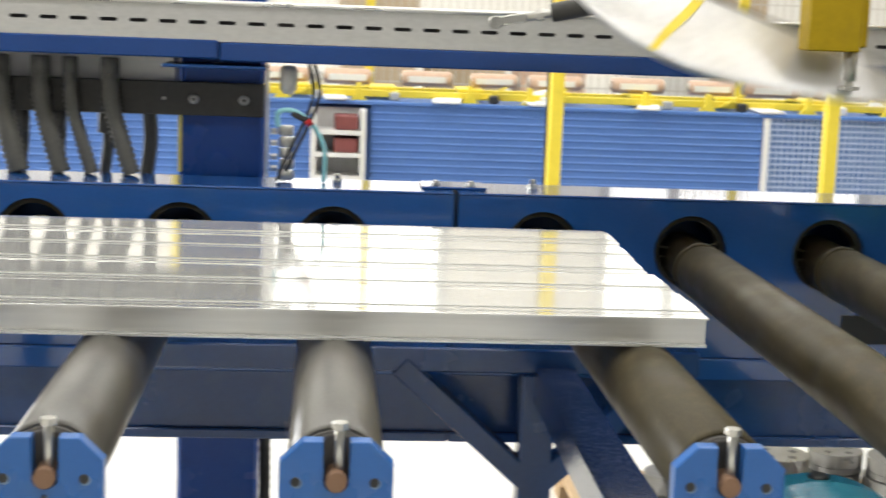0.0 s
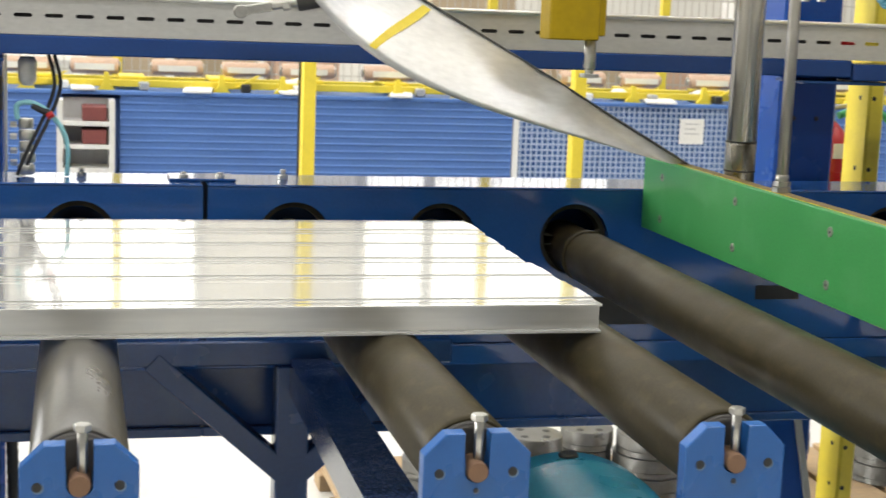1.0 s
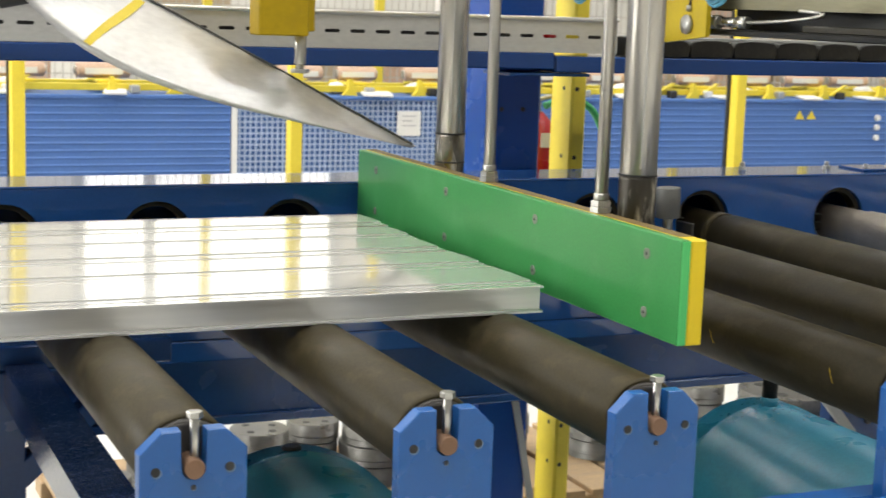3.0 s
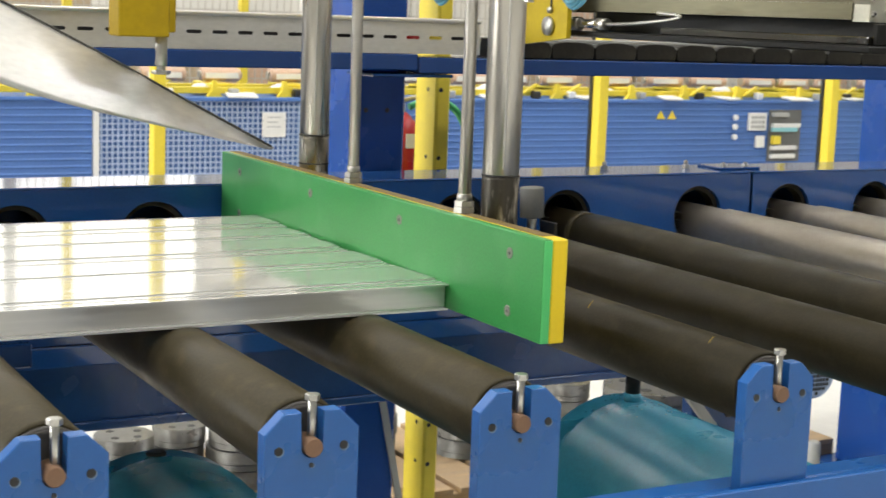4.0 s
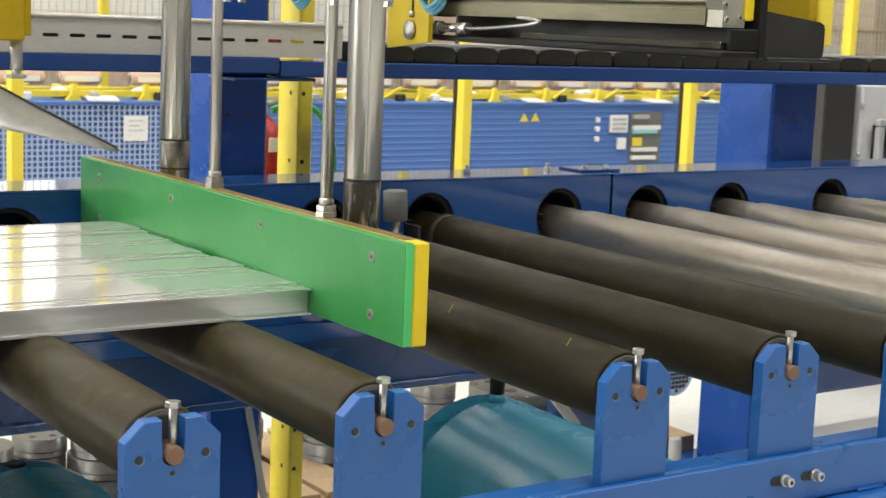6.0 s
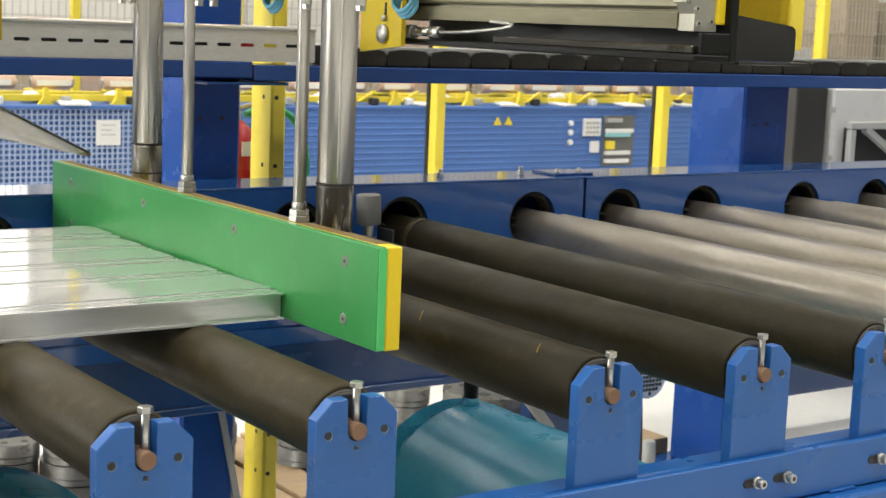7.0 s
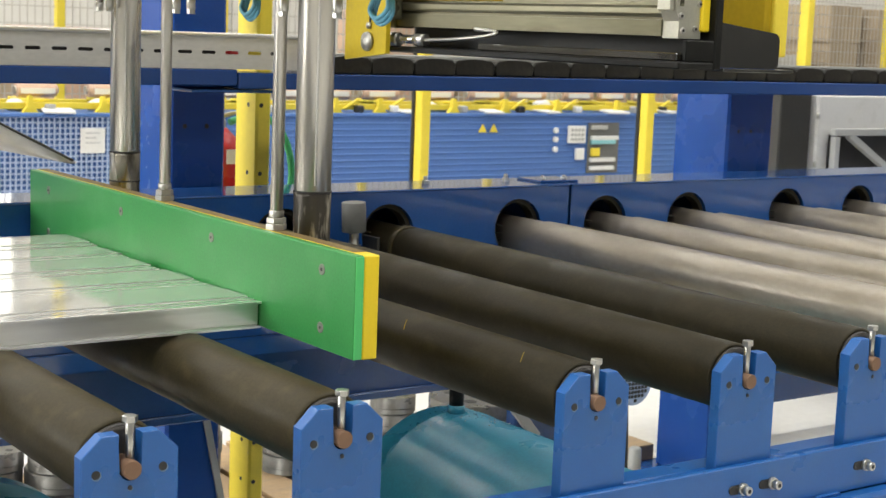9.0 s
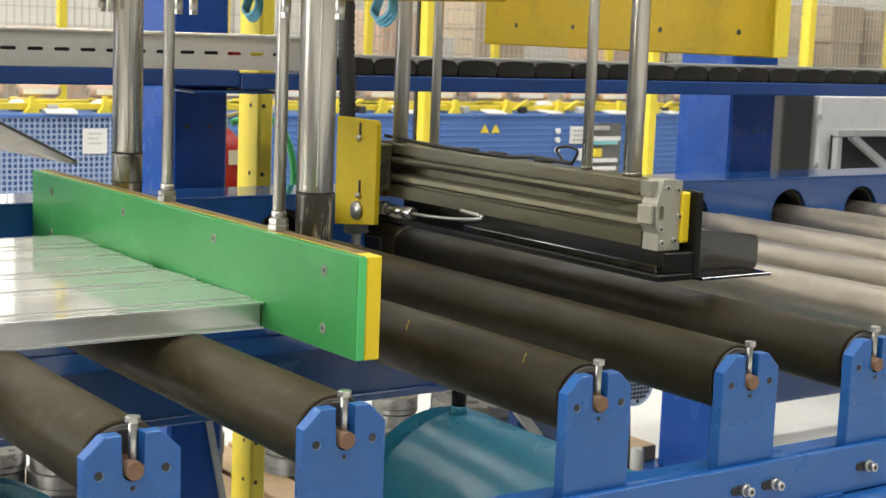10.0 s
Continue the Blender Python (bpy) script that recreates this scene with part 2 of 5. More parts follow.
def hose(bm, pts, r, seg=10, steps=18, rib=0.0):
    """A bent tube along a smooth curve through a few points."""
    pts = [Vector(p) for p in pts]
    line = []
    n = len(pts)
    for i in range(n - 1):
        a, b, c, d = pts[max(i - 1, 0)], pts[i], pts[i + 1], pts[min(i + 2, n - 1)]
        for k in range(steps):
            t = k / steps
            line.append(0.5 * ((2 * b) + (c - a) * t + (2 * a - 5 * b + 4 * c - d) * t * t + (3 * b - a - 3 * c + d) * t ** 3))
    line.append(pts[-1])
    rings = []
    for i, p in enumerate(line):
        axis = (line[min(i + 1, len(line) - 1)] - line[max(i - 1, 0)]).normalized()
        side = axis.cross(Vector((0.3, 0.9, 0.31))).normalized()
        other = axis.cross(side)
        rr = r + (rib if i % 2 else 0)
        rings.append([bm.verts.new(p + (side * math.cos(q) + other * math.sin(q)) * rr) for q in (2 * math.pi * k / seg for k in range(seg))])
    for a, b in zip(rings, rings[1:]):
        for k in range(seg):
            bm.faces.new((a[k], a[(k + 1) % seg], b[(k + 1) % seg], b[k])).smooth = True
    bm.faces.new(list(reversed(rings[0])))
    bm.faces.new(rings[-1])
    return bm


def prism(bm, outline, axis, a, b):
    """A flat outline (pairs) drawn out along an axis from a to b."""
    def at(u, v, w):
        return {"x": (w, u, v), "y": (u, w, v), "z": (u, v, w)}[axis]
    lo = [bm.verts.new(at(u, v, a)) for u, v in outline]
    hi = [bm.verts.new(at(u, v, b)) for u, v in outline]
    n = len(lo)
    bm.faces.new(lo)
    bm.faces.new(list(reversed(hi)))
    for k in range(n):
        bm.faces.new((lo[k], hi[k], hi[(k + 1) % n], lo[(k + 1) % n]))
    return bm


def bar(bm, p0, p1, w, h, roll=0.0, bevel=0.004):
    """A square tube from p0 to p1."""
    p0, p1 = Vector(p0), Vector(p1)
    m = Matrix.Translation((p0 + p1) / 2) @ (p1 - p0).to_track_quat("Z", "Y").to_matrix().to_4x4() @ pose(0, 0, 0, 0, 0, roll) @ Matrix.Diagonal((w, h, (p1 - p0).length, 1))
    r = bmesh.ops.create_cube(bm, size=1.0, matrix=m)
    if bevel:
        bmesh.ops.bevel(bm, geom=list({e for v in r["verts"] for e in v.link_edges}), offset=bevel, segments=2, affect="EDGES", profile=0.5)
    return bm


def nut(bm, p0, p1, r):
    old = set(bm.faces)
    turned(bm, p0, p1, [(0, r * 0.94), (0.001, r), ((Vector(p1) - Vector(p0)).length - 0.001, r), ((Vector(p1) - Vector(p0)).length, r * 0.94)], 6)
    for f in bm.faces:
        if f not in old:
            f.smooth = False
    return bm


def B():
    return bmesh.new()


def mesh_of(name, bm, material):
    bmesh.ops.recalc_face_normals(bm, faces=bm.faces)
    data = bpy.data.meshes.new(name)
    bm.to_mesh(data)
    bm.free()
    data.materials.append(material)
    return data


def thing(name, at, label, category, group="", kind=""):
    ob = new(name)
    ob.location = at
    ob.empty_display_size = 0.05
    return tagged(ob, label, category, group, kind)


def base_of(ob):
    at = Vector(ob.location)
    while ob.parent:
        ob = ob.parent
        at += ob.location
    return at


def part(name, bm, material, parent, label="", local=False):
    """One mesh under a thing; its bmesh is drawn in the hall's metres unless local."""
    if not local:
        bmesh.ops.translate(bm, verts=bm.verts, vec=-base_of(parent))
    ob = new(name, mesh_of(name, bm, material))
    ob.parent = parent
    return tagged(ob, label)


def solid(name, bm, material, label, category, group="", kind=""):
    ob = new(name, mesh_of(name, bm, material))
    return tagged(ob, label, category, group, kind)


# ---- hall ----
solid("floor", box(B(), -9, 14, -6, 15, -0.2, 0), FLOOR, "pale sealed concrete hall floor", "floor", kind="structure")
solid("ceiling", box(B(), -9.2, 14.2, -6.2, 15.2, 7.0, 7.2), CEILING, "light grey sheet roof of the hall", "ceiling", kind="structure")
# South wall is unseen, darkened to weaken reflections in blue faces and rollers.
solid("wall_south", box(B(), -9, 14, -6.2, -6, 0, 7), UNSEEN_DARK_WALL, "unseen plastered hall wall, darkened for weaker reflections", "wall", kind="structure")
solid("wall_west", box(B(), -9.2, -9, -6.2, 15.2, 0, 7), WALL, "pale plastered hall wall", "wall", kind="structure")
solid("wall_east", box(B(), 14, 14.2, -6.2, 15.2, 0, 7), WALL, "pale plastered hall wall", "wall", kind="structure")


def wall_north():
    wall = thing("wall_north", (2.5, 15, 0), "pale hall wall with bright window bands", "wall", kind="structure")
    openings = ((-0.55, 1.15), (2.75, 5.4))
    z0, z1 = 2.28, 5.0
    edges = [-9.0] + [v for pair in openings for v in pair] + [14.0]
    bm = B()
    for i in range(0, len(edges), 2):
        box(bm, edges[i], edges[i + 1], 15, 15.2, 0, 7)
    for a, b in openings:
        box(bm, a, b, 15, 15.2, 0, z0)
        box(bm, a, b, 15, 15.2, z1, 7)
    part("wall_panel", bm, WALL, wall)
    for a, b in openings:
        win = new("window_1" if a < 0 else "window_2")
        win.parent, win.location = wall, Vector((a, 15, z0)) - wall.location
        part("window_frame", box(box(B(), a, b, 14.98, 15.06, z0 - 0.04, z0 + 0.03), a, b, 14.98, 15.06, z1 - 0.03, z1 + 0.04), GREY_PAINT, win)
        split = [a] + ([3.45] if a > 0 else []) + [b]
        for s, e in zip(split, split[1:]):
            part("pane", box(B(), s + 0.06, e - 0.06, 15.03, 15.05, z0 + 0.03, z1 - 0.03), GLOW_STRONG if a < 0 else GLOW, win, "bright daylit pane")
        for s in split:
            part("mullion", box(B(), s - 0.06, s + 0.06, 14.99, 15.07, z0 + 0.03, z1 - 0.03), GREY_PAINT, win)


wall_north()

# ---- roller conveyor ----
ROLLERS = (-0.955, -0.635, -0.332, -0.012, 0.435, 0.756, 1.06, 1.509, 1.834, 2.145, 2.567, 2.881, 3.202, 3.63, 3.968, 4.28, 4.70, 5.02, 5.34)
AXIS_Z, ROLL_R = 0.908, 0.0565
REST_Z = 0.9630
BEAM_Y, BEAM_TOP = 3.244, 1.046
JOINTS = (-2.25, 0.247, 2.746, 5.245, 7.74)
HOLE_R, HOLE_Z = 0.079, 0.931


def pierced(bm, x0, x1, z0, z1, y0, y1, holes, r, zc, seg=28):
    """An upright sheet between y0 and y1 with round holes cut through it."""
    cuts = [x0] + [(a + b) / 2 for a, b in zip(holes, holes[1:])] + [x1]
    for hx, a, b in zip(holes, cuts, cuts[1:]):
        angles = sorted([2 * math.pi * k / seg for k in range(seg)] + [math.atan2(z - zc, x - hx) % (2 * math.pi) for x in (a, b) for z in (z0, z1)])
        inner, outer = [], []
        for q in angles:
            c, s = math.cos(q), math.sin(q)
            reach = min([((b if c > 0 else a) - hx) / c if abs(c) > 1e-9 else 1e9, ((z1 if s > 0 else z0) - zc) / s if abs(s) > 1e-9 else 1e9])
            inner.append([bm.verts.new((hx + r * c, y, zc + r * s)) for y in (y0, y1)])
            outer.append([bm.verts.new((hx + reach * c, y, zc + reach * s)) for y in (y0, y1)])
        n = len(angles)
        for k in range(n):
            j = (k + 1) % n
            bm.faces.new((inner[k][0], outer[k][0], outer[j][0], inner[j][0]))
            bm.faces.new((inner[k][1], inner[j][1], outer[j][1], outer[k][1]))
            bm.faces.new((inner[k][0], inner[j][0], inner[j][1], inner[k][1]))
    return bm


def rear_beam():
    beam = thing("conveyor_side_beam", (1.5, BEAM_Y, 0.5), "long blue enamelled box beam with round roller holes", "conveyor beam")
    for a, b in zip(JOINTS, JOINTS[1:]):
        holes = [x for x in ROLLERS if a < x < b]
        a, b = a + 0.005, b - 0.005
        if holes:
            part("side_plate", pierced(B(), a, b, 0.70, BEAM_TOP - 0.006, BEAM_Y, BEAM_Y + 0.012, holes, HOLE_R, HOLE_Z), BLUE, beam)
        else:
            part("side_plate", box(B(), a, b, BEAM_Y, BEAM_Y + 0.012, 0.70, BEAM_TOP - 0.006), BLUE, beam)
        part("top_plate", box(B(), a, b, BEAM_Y - 0.002, 3.43, BEAM_TOP - 0.006, BEAM_TOP, 0.0025), BLUE, beam)
        part("back_plate", box(B(), a, b, 3.418, 3.43, 0.70, BEAM_TOP - 0.007), BLUE_DEEP, beam)
        part("bottom_flange", box(B(), a - 0.0048, b + 0.0048, BEAM_Y - 0.012, 3.43, 0.652, 0.699, 0.003), BLUE, beam)
        part("lower_channel", box(box(B(), a - 0.0048, b + 0.0048, BEAM_Y + 0.02, BEAM_Y + 0.03, 0.52, 0.651), a - 0.0048, b + 0.0048, BEAM_Y + 0.005, 3.40, 0.499, 0.52, 0.003), BLUE_DEEP, beam)
        part("end_plate", box(B(), a, a + 0.008, BEAM_Y + 0.013, 3.417, 0.701, BEAM_TOP - 0.008), BLACK_MATT, beam)
    # Flat dark rectangles laid on the side plate; nothing is cut through it.
    for a, b, z0, z1 in ((1.10, 1.285, 0.737, 0.80), (1.505, 1.614, 0.792, 0.824)):
        part("slot", box(B(), a, b, BEAM_Y - 0.0015, BEAM_Y + 0.004, z0, z1), BLACK_MATT, beam, "dark rectangular patch")
    for x in holes_lined():
        part("hole_liner", liner(x), BRUSH, beam, "brown brush liner in a roller hole")
    for j in JOINTS[1:4]:
        part("splice_plate", box(B(), j - 0.072, j + 0.068, 3.29, 3.395, BEAM_TOP, BEAM_TOP + 0.006, 0.002), BLUE, beam)
        for dx in (-0.041, 0.036):
            bm = nut(B(), (j + dx, 3.318, BEAM_TOP + 0.006), (j + dx, 3.318, BEAM_TOP + 0.012), 0.010)
            part("bolt", rod(bm, (j + dx, 3.318, BEAM_TOP + 0.012), (j + dx, 3.318, BEAM_TOP + 0.017), 0.006, 10), ZINC, beam)
    for x in (-0.005, 0.422, 2.33, 2.60):
        bm = nut(B(), (x, 3.35, BEAM_TOP), (x, 3.35, BEAM_TOP + 0.010), 0.011)
        part("bolt", rod(bm, (x, 3.35, BEAM_TOP + 0.01), (x, 3.35, BEAM_TOP + 0.021), 0.006, 10), ZINC, beam)


def holes_lined():
    return [x for x in ROLLERS if -1.2 < x < 5.2]


def liner(x):
    bm = B()
    ring = [(0, HOLE_R - 0.001), (0.0, HOLE_R - 0.012), (0.03, HOLE_R - 0.014), (0.03, HOLE_R - 0.001)]
    seg = 26
    loops = []
    for d, r in ring:
        loops.append([bm.verts.new((x + r * math.cos(q), BEAM_Y + 0.013 + d, HOLE_Z + r * math.sin(q))) for q in (2 * math.pi * k / seg for k in range(seg))])
    for a, b in zip(loops, loops[1:]):
        for k in range(seg):
            bm.faces.new((a[k], a[(k + 1) % seg], b[(k + 1) % seg], b[k]))
    for k in range(11):
        q = math.pi * (0.95 + 1.15 * k / 10)
        c, s = math.cos(q), math.sin(q)
        bar(bm, (x + 0.068 * c, BEAM_Y + 0.02, HOLE_Z + 0.068 * s), (x + 0.052 * c, BEAM_Y + 0.004, HOLE_Z + 0.052 * s), 0.012, 0.003, 0, 0)
    return bm


rear_beam()


def conveyor_roller(x, dark):
    cover = (GREY_COVER if x < 0.2 else RUBBER if x < 1.4 else SHADED_RUBBER) if dark else STEEL_TUBE
    r = thing("conveyor_roller", (x, 1.74, AXIS_Z), ("grey smooth conveyor roller" if x < 0.2 else "dark rubber-covered conveyor roller with scuffed surface") if dark else "bare grey steel conveyor roller with dull worn surface", "roller", "rollers of the conveyor")
    long = 1.62
    wear = [(0, ROLL_R - 0.004), (0.004, ROLL_R), (0.42 + 0.1 * math.sin(9 * x), ROLL_R), (0.425 + 0.1 * math.sin(9 * x), ROLL_R - 0.0006), (0.45 + 0.1 * math.sin(9 * x), ROLL_R), (1.39, ROLL_R), (1.40, ROLL_R - 0.004), (long, ROLL_R - 0.004)]
    part("tube", turned(B(), (0, -0.014, 0), (0, 1, 0), wear, 56), cover, r, local=True)
    part("end_cap", turned(B(), (0, -0.019, 0), (0, 1, 0), [(0, ROLL_R - 0.012), (0.001, ROLL_R - 0.007), (0.0048, ROLL_R - 0.006)], 40), CAP, r, "dark steel end cap", local=True)
    bm = rod(B(), (0, -0.057, 0), (0, -0.018, 0), 0.0122, 24, 0.001)
    part("shaft", bm, COPPER, r, "brown round shaft end", local=True)
    if x < 2.3:
        part("collar", turned(B(), (0, 1.405, 0), (0, 2, 0), [(0, ROLL_R - 0.002), (0.002, ROLL_R + 0.0004), (0.022, ROLL_R + 0.0004), (0.024, ROLL_R - 0.002)], 48), RUBBER, r, "smooth collar", local=True)
    part("end_rim", turned(B(), (0, -0.0205, 0), (0, 1, 0), [(0, ROLL_R - 0.0145), (0.0008, ROLL_R - 0.0105), (0.002, ROLL_R - 0.0102)], 40), CAP, r, "dark worn rim", local=True)
    if 1.4 < x < 1.6:
        for y, q in ((0.10, 1.05), (0.42, 1.2)):
            bm = B()
            rr = ROLL_R + 0.0003
            for k in range(6):
                a, b = q + 0.06 * k, q + 0.06 * (k + 1)
                bar(bm, (rr * math.cos(a), y - 0.002 * k, rr * math.sin(a)), (rr * math.cos(b), y - 0.002 * (k + 1), rr * math.sin(b)), 0.0008, 0.0008, 0, 0)
            part("scratch", bm, OCHRE, r, "thin yellow scratch line", local=True)
    return r


rollers = [conveyor_roller(x, x < 2.3) for x in ROLLERS]


def bearing_bracket():
    """Plate with a slotted head that holds one shaft, and its clamping bolt."""
    t = thing("bearing_bracket", (0, 1.69, 0.63), "bright blue slotted bearing plate holding a roller shaft", "bracket", "bearing plates of the rollers")
    z = -0.63
    w, s = 0.064, 0.0152
    out = [(-w, 0.0), (-w, 0.928 + z), (-w + 0.026, 0.953 + z), (-s, 0.953 + z), (-s, 0.909 + z)]
    out += [(s * math.cos(q), 0.909 + z + s * math.sin(q)) for q in (math.pi * (1 + k / 8) for k in range(1, 8))]
    out += [(s, 0.909 + z), (s, 0.953 + z), (w - 0.026, 0.953 + z), (w, 0.928 + z), (w, 0.0)]
    bm = prism(B(), out, "y", 0.0, 0.022)
    bmesh.ops.bevel(bm, geom=[e for e in bm.edges if e.calc_length() > 0.02 and abs(e.verts[0].co.y - e.verts[1].co.y) < 1e-6], offset=0.0012, segments=1, affect="EDGES")
    part("plate", bm, BRACKET_BLUE, t, local=True)
    for x, hz, rr in ((-0.044, 0.905, 0.0066), (0.044, 0.905, 0.0066), (0, 0.884, 0.0036)):
        bm = rod(B(), (x, -0.0005, hz + z), (x, 0.004, hz + z), rr, 18)
        hole = part("threaded_hole", bm, HOLE_GLINT, t, "threaded hole with a highlight painted on its countersink", local=True)
        # Bore sits off centre, leaving a crescent of highlight colour on the rim.
        part("bore", rod(B(), (x - rr * 0.16, -0.0012, hz + z + rr * 0.2), (x - rr * 0.16, 0.002, hz + z + rr * 0.2), rr * 0.86, 16), BLACK_MATT, hole, local=True)
    bm = rod(B(), (0.003, 0.010, 0.918 + z), (0.003, 0.010, 0.966 + z), 0.0055, 14)
    nut(bm, (0.003, 0.010, 0.9655 + z), (0.003, 0.010, 0.9735 + z), 0.0098)
    part("clamping_bolt", bm, ZINC, t, "zinc hexagon bolt", local=True)
    return t


first = bearing_bracket()
first.location.x = ROLLERS[0]
for x in ROLLERS[1:]:
    copy_thing(first, pose(x, 1.69, 0.63))


def front_rail():
    rail = thing("front_rail", (1.5, 1.70, 0.4), "blue front rail with slotted holes and socket screws", "rail")
    part("front_strip", box(B(), -1.3, 5.6, 1.676, 1.6885, 0.69, 0.772, 0.002), BRACKET_BLUE, rail)
    part("channel", box(B(), -1.3, 5.6, 1.7125, 1.76, 0.60, 0.765, 0.003), BRACKET_BLUE, rail)
    part("lower_tube", box(B(), -1.3, 5.6, 1.648, 1.7115, 0.60, 0.688, 0.006), BRACKET_BLUE, rail)
    for x in (2.0, 0.9, 3.1):
        bm = B()
        for k in range(9):
            rod(bm, (x + 0.007 * k, 1.670, 0.6895), (x + 0.007 * k + 0.004, 1.677, 0.691), 0.0035, 8)
        part("weld_seam", bm, BRACKET_BLUE, rail, "short rough weld seam")
    for c in ROLLERS:
        for dx in (0.31, 0.38) if c in (0.435, 1.509, 2.567, 3.63) else (0.29,):
            bm = rod(B(), (c + dx - 0.022, 1.6735, 0.733), (c + dx - 0.022, 1.680, 0.733), 0.0075, 14)
            box(bm, c + dx - 0.022, c + dx, 1.6738, 1.680, 0.7255, 0.7405)
            part("slot", bm, BLACK_MATT, rail)
            bm = rod(B(), (c + dx, 1.668, 0.733), (c + dx, 1.6762, 0.733), 0.0105, 16)
            rod(bm, (c + dx, 1.657, 0.733), (c + dx, 1.668, 0.733), 0.0078, 16)
            screw = part("screw", bm, ZINC, rail, "zinc socket screw with washer")
            part("socket", rod(B(), (c + dx, 1.6562, 0.733), (c + dx, 1.66, 0.733), 0.004, 6), BLACK_MATT, screw)
    for x in (-0.9, 2.9, 5.4):
        part("leg", box(B(), x - 0.04, x + 0.04, 1.72, 1.80, 0, 0.615, 0.004), BLUE, rail)


front_rail()


def support_frame():
    f = thing("support_trestle", (0.43, 3.1, 0), "dark blue welded trestle of square tube under the beam", "trestle")
    part("top_tube", box(B(), -0.42, 0.76, 3.118, 3.2, 0.685, 0.738, 0.004), BLUE_DEEP, f)
    part("post", box(B(), 0.388, 0.458, 3.117, 3.187, 0.0125, 0.684, 0.004), BLUE_DEEP, f)
    part("brace", bar(B(), (0.132, 3.148, 0.699), (0.405, 3.148, 0.454), 0.062, 0.047), BLUE_DEEP, f)
    part("brace", bar(B(), (0.442, 3.148, 0.454), (0.715, 3.148, 0.699), 0.062, 0.047), BLUE_DEEP, f)
    part("cross_tie", bar(B(), (0.456, 3.115, 0.662), (0.447, 1.77, 0.662), 0.085, 0.08, 0, 0.006), DUSTY_BLUE, f, "square cross tube with dusty scuffed top")
    part("foot", box(B(), 0.36, 0.50, 3.08, 3.22, 0, 0.012, 0.002), BLUE_DEEP, f)


support_frame()


def column(x0, x1, y0, y1, label, holes=()):
    c = thing("machine_column", ((x0 + x1) / 2, (y0 + y1) / 2, 0), label, "column", "columns of the line")
    part("shaft", box(B(), x0, x1, y0, y1, 0.012, 3.2, 0.008), COLUMN_BLUE, c)
    part("foot_plate", box(B(), x0 - 0.06, x1 + 0.06, y0 - 0.0, y1 + 0.06, 0, 0.012, 0.002), BLUE, c)
    for hx, hz in holes:
        part("hole", rod(B(), (hx, y0 - 0.001, hz), (hx, y0 + 0.004, hz), 0.006, 12), BLACK_MATT, c)
    return c


column(-0.354, -0.170, 3.46, 3.64, "square dark blue steel column")
column(1.635, 1.787, 3.46, 3.655, "square blue steel column with small bolt holes", ((1.675, 1.195), (1.735, 1.195)))
column(3.571, 3.776, 3.46, 3.705, "wide blue steel column with small bolt holes", ((3.62, 1.17), (3.675, 1.17)))


def upper_rail():
    rail = thing("upper_rail", (1.5, 3.3, 1.3), "horizontal blue channel rail", "rail")
    for a, b, d in ((-2.4, -0.262, 0.004), (-0.258, 1.735, 0.0), (1.739, 6.5, -0.007)):
        part("channel", box(B(), a, b, 3.30, 3.458, 1.303 + d, 1.342 + d, 0.003), RAIL_BLUE, rail)
    for x in (-0.26, 1.737):
        part("joint_plate", box(B(), x - 0.12, x + 0.1, 3.305, 3.455, 1.286, 1.2935, 0.002), BLUE_DEEP, rail)


upper_rail()


